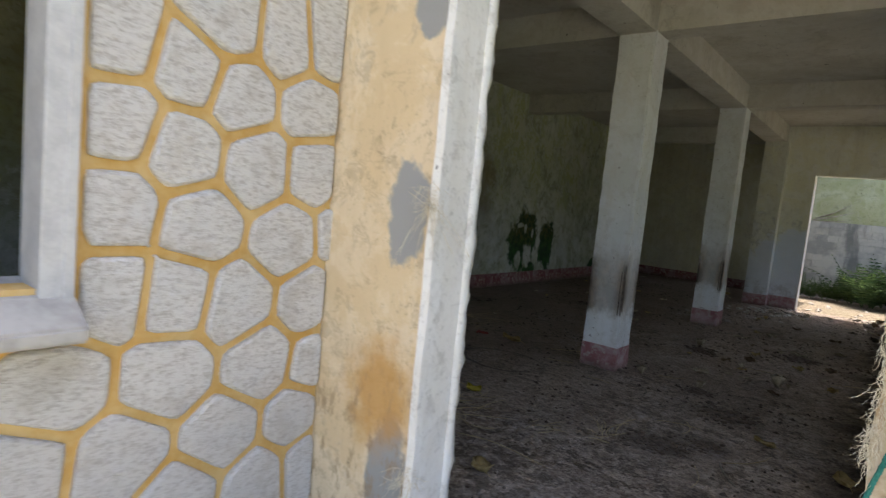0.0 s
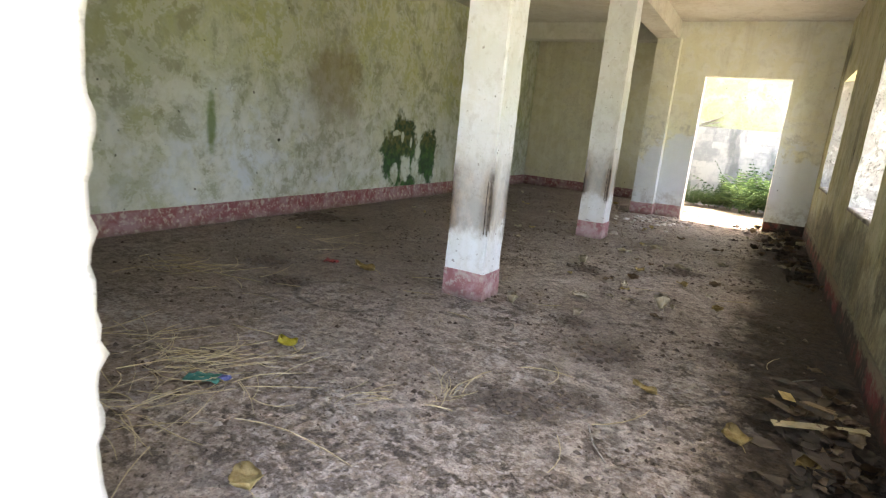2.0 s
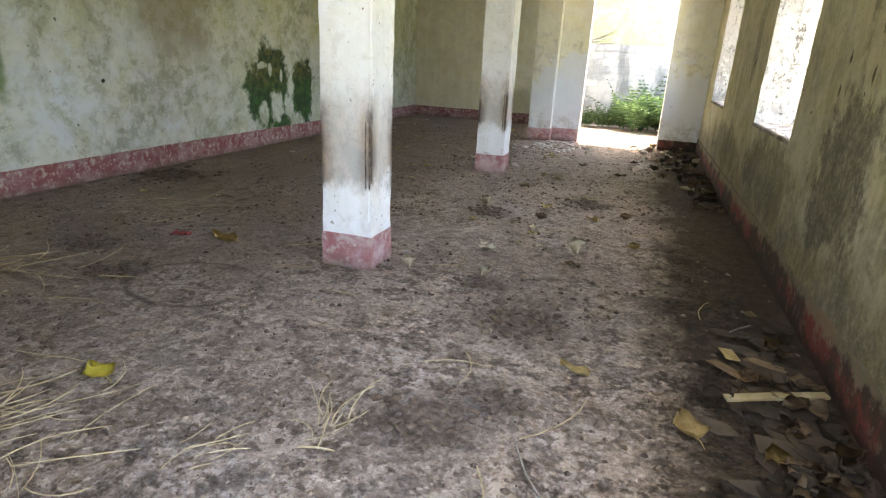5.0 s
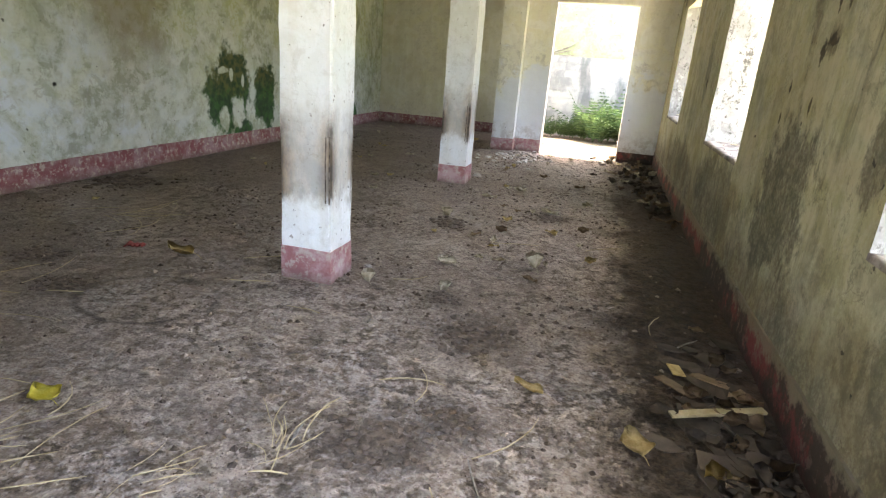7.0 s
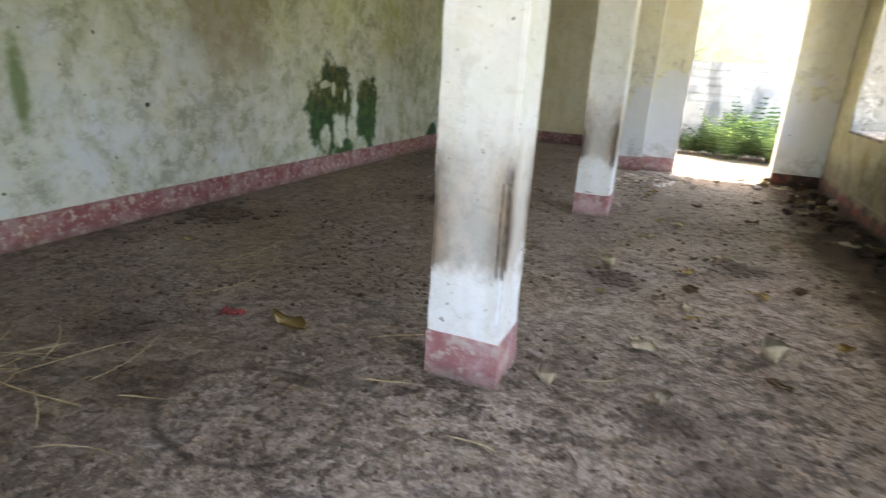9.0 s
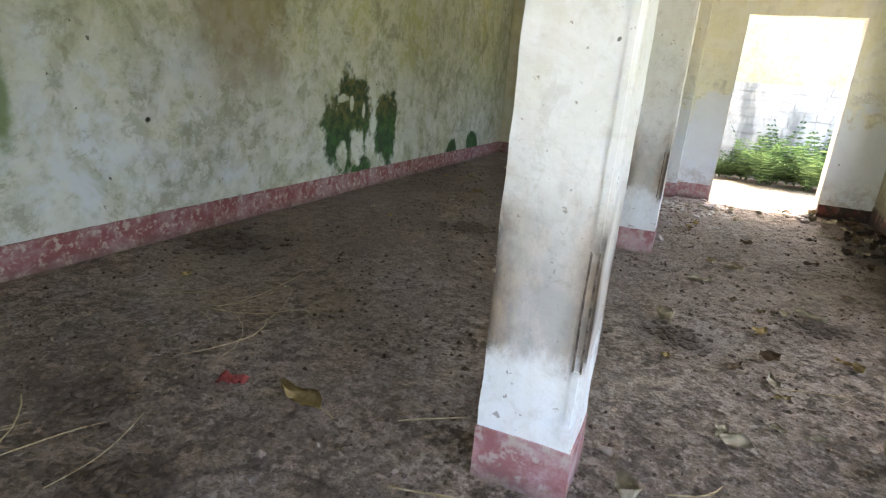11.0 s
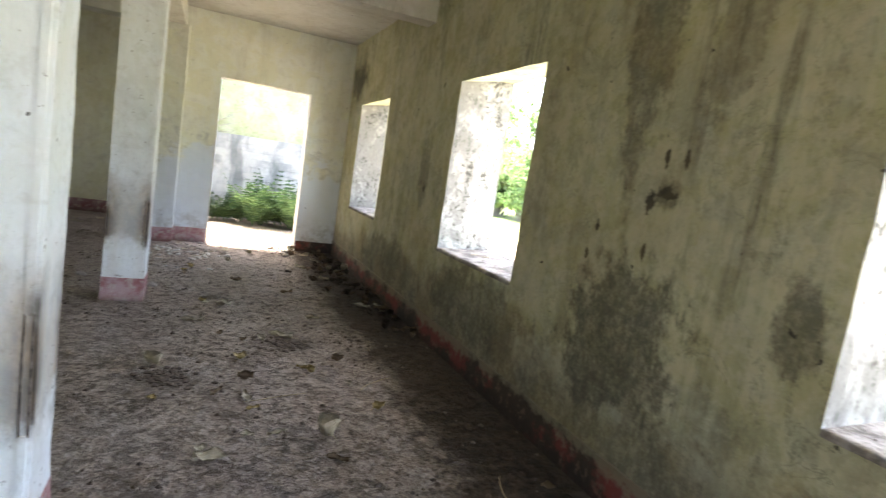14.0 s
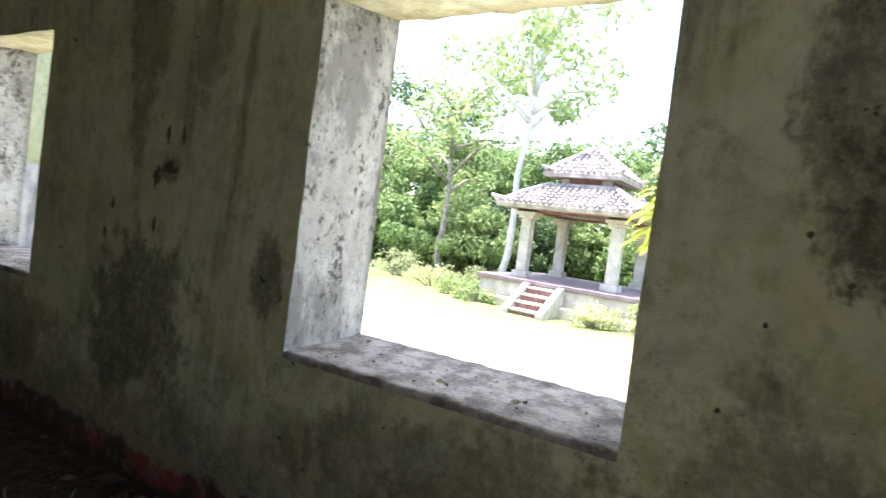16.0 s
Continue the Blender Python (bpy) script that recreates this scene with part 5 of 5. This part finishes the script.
def tree(x, y, tall, spread, leafm, seed, label, trunk=BARK, bare=0.3, leaves=230, size=0.13, lean=(0, 0), group="trees behind the yard"):
    r = random.Random(seed)
    t = tagged(base_at("tree", x, y, height(x, y) - 0.05), label, "tree", group)
    pts = [Vector((lean[0] * (i / 7) ** 1.5 + 0.08 * r.gauss(0, 1) * (i > 0), lean[1] * (i / 7) ** 1.5 + 0.08 * r.gauss(0, 1) * (i > 0), tall * 0.8 * i / 7)) for i in range(8)]
    part("trunk", tube(pts, [tall * (0.011 if trunk is BARK_PALE else 0.015) * (1 - 0.09 * i) for i in range(8)], 9), trunk, t, smooth=True)
    clumps = []
    for k in range(11):
        a, h = 2.4 * k + r.uniform(-0.3, 0.3), bare + (0.95 - bare) * k / 11
        s = pts[min(6, int(h * 7))].lerp(pts[min(7, int(h * 7) + 1)], h * 7 % 1)
        out = spread * (1.0 - 0.5 * abs(h - 0.55)) * r.uniform(0.6, 1.05)
        e = s + Vector((math.cos(a) * out, math.sin(a) * out, tall * r.uniform(0.06, 0.2)))
        m = s.lerp(e, 0.5) + Vector((0, 0, tall * 0.03))
        part("limb", tube([s, m, e], [tall * 0.009, tall * 0.006, tall * 0.002], 6), trunk, t, smooth=True)
        for q in (0.55, 0.8, 1.0):
            c = s.lerp(e, q) + Vector((r.gauss(0, 0.25), r.gauss(0, 0.25), r.gauss(0.15, 0.25)))
            clumps.append((*c, spread * r.uniform(0.2, 0.36)))
    clumps.append((*pts[-1], spread * 0.35))
    leaf_cloud("crown", leafm, t, clumps, leaves, size, seed)
    return t


def bush(x, y, rad, tall, leafm, seed, label, n=14, leaves=170, size=0.07, group="bushes"):
    r = random.Random(seed)
    b = tagged(base_at("bush", x, y, height(x, y) - 0.03), label, "bush", group)
    clumps, bm = [], bmesh.new()
    for k in range(n):
        a, q = r.uniform(0, 6.28), r.random() ** 0.6
        c = Vector((math.cos(a) * rad * q, math.sin(a) * rad * q, tall * r.uniform(0.25, 0.9) * (1.1 - 0.5 * q)))
        tube([Vector((c.x * 0.2, c.y * 0.2, 0)), c * 0.6, c], [0.02, 0.013, 0.006], 5, bm)
        clumps.append((*c, rad * r.uniform(0.15, 0.45)))
    tagged(part("stem_tangle", bm, BARK, b), kind="stuff")
    leaf_cloud("foliage", leafm, b, clumps, leaves, size, seed)
    return b


def fern_bm(seed):
    r = random.Random(seed)
    bm = bmesh.new()
    for k in range(11):
        a, l, el = 6.2832 * k / 11 + r.uniform(-0.3, 0.3), r.uniform(0.6, 1.0), r.uniform(0.95, 1.45)
        p, d = Vector((0, 0, 0.02)), Vector((math.cos(a) * math.cos(el), math.sin(a) * math.cos(el), math.sin(el)))
        pts = [p]
        for _ in range(12):
            d = (d + Vector((0, 0, -0.075))).normalized()
            pts.append(pts[-1] + d * l / 12)
        tube(pts, [0.004 * (1 - i / 15) for i in range(13)], 4, bm)
        for i in range(2, 13):
            t = (pts[i] - pts[i - 1]).normalized()
            side = t.cross(Vector((0, 0, 1))).normalized()
            w = 0.17 * math.sin(math.pi * (i / 13.5) ** 0.8) + 0.015
            for s in (-1, 1):
                tip = pts[i] + side * s * w + t * w * 0.35 + Vector((0, 0, -0.25 * w))
                mid = pts[i] + side * s * w * 0.45 + t * 0.028
                lo = pts[i] + side * s * w * 0.45 - t * 0.012
                vs = [bm.verts.new(q) for q in (pts[i], lo, tip, mid)]
                bm.faces.new(vs)
    return bm


def far_yard():
    # block wall with a limewashed wall above it
    w = structure(base_at("wall_yard", 0, 15.6, 0), "grey concrete block wall below a pale green limewashed wall", "wall")
    part("mortar_bed", box(-6.0, 5.0, 0.0, 0.30, -0.3, 1.70), BLOCK, w)
    part("upper_wall", wall_mesh("y", 0.03, 0.28, -6.0, 5.0, 1.70, 5.2, [], 0.4, 0.006, 3), YARD_PLASTER, w, "pale yellow-green limewash")
    d = tagged(base_at("dead_branch", -1.75, 15.62, 1.68), "dry bare branch lying on the block wall", "branch")
    for i, e in enumerate(((0.55, -0.05, 0.44), (0.66, -0.1, 0.28), (0.42, 0.0, 0.36), (0.50, -0.05, 0.06))):
        part("twig", tube([Vector((-0.3, 0.06, 0.0)), Vector((e[0] * 0.4, e[1], e[2] * 0.5)), Vector(e)], [0.016, 0.010, 0.004], 6), BARK, d)
    r = random.Random(3)
    f = [mesh_of(fern_bm(i), "fronds", FERN, False) for i in range(3)]
    for i in range(30):
        x, y = -1.85 + 0.12 * i + r.uniform(-0.08, 0.08), r.uniform(14.55, 15.1)
        y = max(y, 15.12) if x < -0.95 else y
        t = tagged(base_at("fern", x, y, height(x, y), r.uniform(0, 360)), "lush green fern growing along the block wall", "fern", "ferns by the wall")
        ob = new("fronds", f[i % 3])
        ob.parent = t
        s = r.uniform(0.5, 0.62) if x < -0.95 else r.uniform(0.8, 1.2)
        ob.scale = (s, s, s)
    bush(0.35, 14.9, 0.4, 0.9, LEAF_B, 31, "light green weed bush beside the ferns", 10, 120, 0.06, "yard weeds")
    for i in range(16):
        x, y, s = r.uniform(-1.9, 0.1), r.uniform(12.4, 14.3), r.uniform(0.02, 0.07)
        ob = part("yard_stone", lump_bm(s, s * 0.8, s * 0.6, i, 0.5, 1), RUBBLE)
        ob.location = (x, y, height(x, y) + s * 0.1)
        tagged(ob, "pale broken stone on the yard ground", "stone", "yard stones")
    # pieces of the block wall
    half = [mesh_of(rough_box(-l / 2 + 0.005, l / 2 - 0.005, -0.014, 0.05, 0.005, 0.143, 0.2, 0.006, l * 40), "block", BLOCK) for l in (0.24, 0.20, 0.28)]
    for row in range(11):
        x = -2.95 + (0.11 if row % 2 else 0)
        while x < 1.7:
            l = r.choice((0, 1, 2)) if row < 10 else 0
            w2 = (0.24, 0.20, 0.28)[l]
            ob = new("block", half[l])
            ob.parent = w
            ob.location = (x + w2 / 2, r.uniform(-0.008, 0.006), 0.045 + 0.15 * row)
            x += w2


def hip_roof(parent, half, z0, z1, top, name_mat):
    """A four-sided roof with laid tile rows, hip ridges and a thick eave."""
    bm = bmesh.new()
    lo, hi = [], []
    for sx, sy in ((1, 1), (-1, 1), (-1, -1), (1, -1)):
        lo.append(bm.verts.new((sx * half, sy * half, z0)))
        hi.append(bm.verts.new((sx * top, sy * top, z1)))
    un = [bm.verts.new((v.co.x * 0.97, v.co.y * 0.97, z0 - 0.09)) for v in lo]
    for i in range(4):
        j = (i + 1) % 4
        bm.faces.new([lo[i], lo[j], hi[j], hi[i]])
        bm.faces.new([un[i], un[j], lo[j], lo[i]])
    bm.faces.new(hi)
    bm.faces.new(un[::-1])
    bmesh.ops.recalc_face_normals(bm, faces=bm.faces[:])
    roof = part("roof", bm, name_mat, parent, "weathered grey-pink clay tile roof")
    bm = bmesh.new()
    for side in range(4):
        R = Matrix.Rotation(side * math.pi / 2, 4, "Z")
        n = int(half * 2 / 0.15)
        for i in range(n):
            u = -half + (i + 0.5) * 2 * half / n
            t = min(1.0, (half - abs(u)) / max(half - top, 1e-3))
            rows = max(1, int(t * 7))
            for k in range(rows):
                a, b = k / 7, min(t, (k + 1.15) / 7)
                p = [Vector((half + (top - half) * q, u, z0 + (z1 - z0) * q + e)) for q, e in ((a, 0.05), (b, 0.018))]
                tube([R @ p[0], R @ p[1]], [0.052, 0.045], 6, bm)
    tagged(part("tiles", bm, name_mat, roof), kind="stuff")
    for i, (sx, sy) in enumerate(((1, 1), (-1, 1), (-1, -1), (1, -1))):
        pts = [Vector((sx * half * 1.04, sy * half * 1.04, z0 + 0.16)), Vector((sx * (half * 0.9), sy * half * 0.9, z0 + 0.09)), Vector((sx * (half + top) / 2, sy * (half + top) / 2, (z0 + z1) / 2 + 0.05)), Vector((sx * top, sy * top, z1 + 0.06))]
        part("hip_ridge", tube(pts, [0.05, 0.08, 0.08, 0.07], 8), name_mat, roof, smooth=True)
    return roof


def pavilion():
    cx, cy, g, f = 13.07, 6.47, -0.44, 0.30
    p = tagged(base_at("pavilion", cx, cy, 0.2, -4), "two-tiered garden pavilion with tiled roofs on white columns", "pavilion")
    part("platform", box(-1.85, 1.85, -1.95, 1.95, g - 0.1, f - 0.10, 0.02), PAV_WHITE, p, "pale rendered plinth")
    part("platform_floor", box(-1.92, 1.92, -2.02, 2.02, f - 0.10, f, 0.015), PAV_FLOOR, p, "mauve tiled floor slab")
    part("plinth_band", box(-2.15, 2.15, -2.3, 2.3, g - 0.1, g + 0.26, 0.03), PAV_WHITE, p)
    for sx in (-1, 1):
        for sy in (-1, 1):
            x, y = sx * 1.18, sy * 1.14
            c = part("column", box(x - 0.13, x + 0.13, y - 0.13, y + 0.13, f + 0.16, 1.92, 0.02), PAV_WHITE, p)
            part("column_foot", box(x - 0.20, x + 0.20, y - 0.20, y + 0.20, f, f + 0.16, 0.02), PAV_WHITE, c)
            part("capital", box(x - 0.20, x + 0.20, y - 0.20, y + 0.20, 1.78, 1.86, 0.015), PAV_WHITE, c)
            part("capital", box(x - 0.26, x + 0.26, y - 0.26, y + 0.26, 1.86, 1.95, 0.015), PAV_WHITE, c)
    for s in (-1, 1):
        part("beam", box(s * 1.18 - 0.1, s * 1.18 + 0.1, -1.45, 1.45, 1.95, 2.03, 0.01), PAV_RED, p, "red painted beam")
        part("beam", box(-1.07, 1.07, s * 1.14 - 0.1, s * 1.14 + 0.1, 1.955, 2.025, 0.01), PAV_RED, p, "red painted beam")
    hip_roof(p, 1.82, 2.10, 2.68, 0.80, ROOF_TILE)
    part("lantern_wall", box(-0.62, 0.62, -0.62, 0.62, 2.62, 3.00, 0.01), PAV_WHITE, p)
    part("ridge_cap", box(-0.86, 0.86, -0.86, 0.86, 2.64, 2.76, 0.03), ROOF_TILE, p, "weathered blue-grey ridge")
    for k in range(4):
        bm = box(0.60, 0.64, -0.42, 0.42, 2.80, 2.93, 0.005)
        bm.transform(Matrix.Rotation(k * math.pi / 2, 4, "Z"))
        part("lantern_panel", bm, PAV_RED, p, "red painted panel")
    hip_roof(p, 1.0, 3.00, 3.72, 0.05, ROOF_TILE)
    part("finial", lump_bm(0.09, 0.09, 0.12, 3, 0.1), ROOF_TILE, p).location = (0, 0, 3.78)
    s = tagged(base_at("garden_steps", cx - 1.9, cy + 0.30, 0.2, -4), "short flight of white steps with dull red risers", "steps")
    n, rise = 4, (f - 0.12 - g) / 4
    for k in range(n):
        x0 = -0.25 * (n - k)
        part("tread", box(x0 - 0.02, 0.05, -0.34, 0.34, g + rise * (k + 1) - 0.05, g + rise * (k + 1) - 0.002 * k, 0.008), PAV_WHITE, s)
        part("riser", box(x0 + 0.01, 0.04, -0.335, 0.335, g + rise * k - 0.02, g + rise * (k + 1) - 0.05), PAV_RED, s, "dull red riser")
    for y0, y1 in ((-0.50, -0.35), (0.35, 0.50)):
        bm = bmesh.new()
        prof = [(-1.12, g - 0.05), (-1.12, g + 0.12), (-0.1, f - 0.06), (0.0, f - 0.06), (0.0, g - 0.05)]
        a = [bm.verts.new((x, y0, z)) for x, z in prof]
        b = [bm.verts.new((x, y1, z)) for x, z in prof]
        for i in range(5):
            bm.faces.new([a[i], a[(i + 1) % 5], b[(i + 1) % 5], b[i]])
        bm.faces.new(a[::-1])
        bm.faces.new(b)
        bmesh.ops.recalc_face_normals(bm, faces=bm.faces[:])
        part("cheek_wall", bm, PAV_WHITE, s)


def garden():
    r = random.Random(8)
    pavilion()
    # dark rockwork behind the pavilion
    for i, (x, y, s, h) in enumerate(((20.2, 8.1, 1.0, 0.8), (20.8, 7.0, 0.9, 1.7), (21.2, 6.1, 1.0, 2.1), (19.6, 9.1, 0.7, 0.6), (20.0, 7.5, 0.6, 0.9), (19.0, 10.6, 0.5, 0.7))):
        bm = lump_bm(s, s * 0.9, h, i * 5.0, 0.55, 3)
        ob = part("rock", bm, ROCK)
        ob.location = (x, y, height(x, y) + 0.3 * h)
        tagged(ob, "dark weathered rockwork among the shrubs", "rock", "rockwork")
    # the pale leaning trunk beside the pavilion
    tree(13.9, 9.2, 10.5, 2.4, LEAF_B, 5, "tall tree with a pale leaning trunk beside the pavilion", BARK_PALE, 0.58, 80, 0.12, (0.4, -0.5), "pale trees")
    # woods
    spec = ((21, 13.5, 6.2, 3.2, LEAF_A), (24, 9.5, 7.4, 3.6, LEAF_A), (23, 5.0, 6.2, 3.2, LEAF_B), (20, 18, 6.4, 3.4, LEAF_A), (25, 15, 7.0, 3.8, LEAF_C), (19, 1.5, 6.2, 3.0, LEAF_B),
            (22, 23, 10, 4.0, LEAF_A), (17, 26, 8, 3.4, LEAF_B), (26, 20, 11, 4.4, LEAF_C), (24, -1, 9, 3.8, LEAF_A), (16, 33, 9, 4, LEAF_A), (11, 38, 9, 4, LEAF_A), (21, 30, 10, 4, LEAF_C), (27, 3, 11, 4.4, LEAF_C), (20, -6, 8, 3.6, LEAF_A))
    for i, (x, y, h, s, m) in enumerate(spec):
        tree(x, y, h, s, m, 40 + i, "broad leafy green tree at the edge of the woods", BARK, 0.16, 210, 0.15)
    tree(15.3, 12.0, 8.2, 2.6, LEAF_B, 77, "slender light green tree with thin open branches", BARK, 0.45, 60, 0.11, (0.3, 0.2), "slender trees")
    tree(15.6, 3.0, 6.0, 2.1, LEAF_Y, 78, "sunlit yellow-green tree beside the pavilion", BARK, 0.4, 150, 0.12, (0.2, 0.3), "slender trees")
    for i in range(34):
        y = -4 + 1.15 * i + r.uniform(-0.4, 0.4)
        bush(r.uniform(16.2, 18.2) + (2.2 if 3.0 < y < 9.5 else 0) - max(0, y - 16) * 0.25, y, r.uniform(1.3, 2.0), r.uniform(2.4, 4.6), r.choice((LEAF_A, LEAF_A, LEAF_C, LEAF_B)), 100 + i, "dense green shrub at the edge of the woods", 22, 260, 0.11, "woodland shrubs")
    for i, (x, y, a, h) in enumerate(((10.9, 8.4, 0.5, 0.55), (10.6, 5.4, 0.55, 0.6), (11.0, 4.5, 0.6, 0.7), (11.6, 9.3, 0.6, 0.6), (12.6, 10.6, 0.8, 0.8), (13.6, 12.5, 0.9, 0.9), (11.5, 3.4, 0.6, 0.8), (14.5, 9.6, 0.8, 0.9), (12.0, 13.2, 0.8, 0.6), (16.0, 6.4, 0.5, 0.7), (15.6, 4.6, 0.5, 0.8))):
        bush(x, y, a, h, LEAF_Y if i % 3 else LEAF_B, 200 + i, "low sunlit yellow-green bush by the pavilion", 16, 75, 0.045, "low bushes")
    # broad-leaved shrub near the window
    b = tagged(base_at("broadleaf_shrub", 5.1, 3.35, height(5.1, 3.35)), "young shrub with long drooping yellow-green leaves", "shrub")
    part("stem", tube([Vector((0, 0, 0)), Vector((0.05, -0.02, 1.2)), Vector((0.0, 0.0, 2.25))], [0.03, 0.024, 0.012], 7), BARK, b)
    for i in range(44):
        a, z = 2.4 * i + r.uniform(-0.2, 0.2), 1.62 + 0.72 * i / 44
        bm = bmesh.new()
        d, p = Vector((math.cos(a), math.sin(a), 0.55)).normalized(), Vector((0.02, 0.0, z))
        l, rows = r.uniform(0.40, 0.66), []
        for k in range(9):
            w = 0.07 * math.sin(math.pi * min(1, (k + 0.4) / 8.8)) + 0.002
            s = d.cross(Vector((0, 0, 1))).normalized()
            rows.append([bm.verts.new(p - s * w + Vector((0, 0, 0.012))), bm.verts.new(p), bm.verts.new(p + s * w + Vector((0, 0, 0.012)))])
            p = p + d * l / 8
            d = (d + Vector((0, 0, -0.2))).normalized()
        for q, t in zip(rows, rows[1:]):
            bm.faces.new([q[0], q[1], t[1], t[0]])
            bm.faces.new([q[1], q[2], t[2], t[1]])
        part("leaf", bm, LEAF_BRIGHT, b, smooth=True)


far_yard()
garden()
stone_facing(bpy.data.objects["wall_wing"])
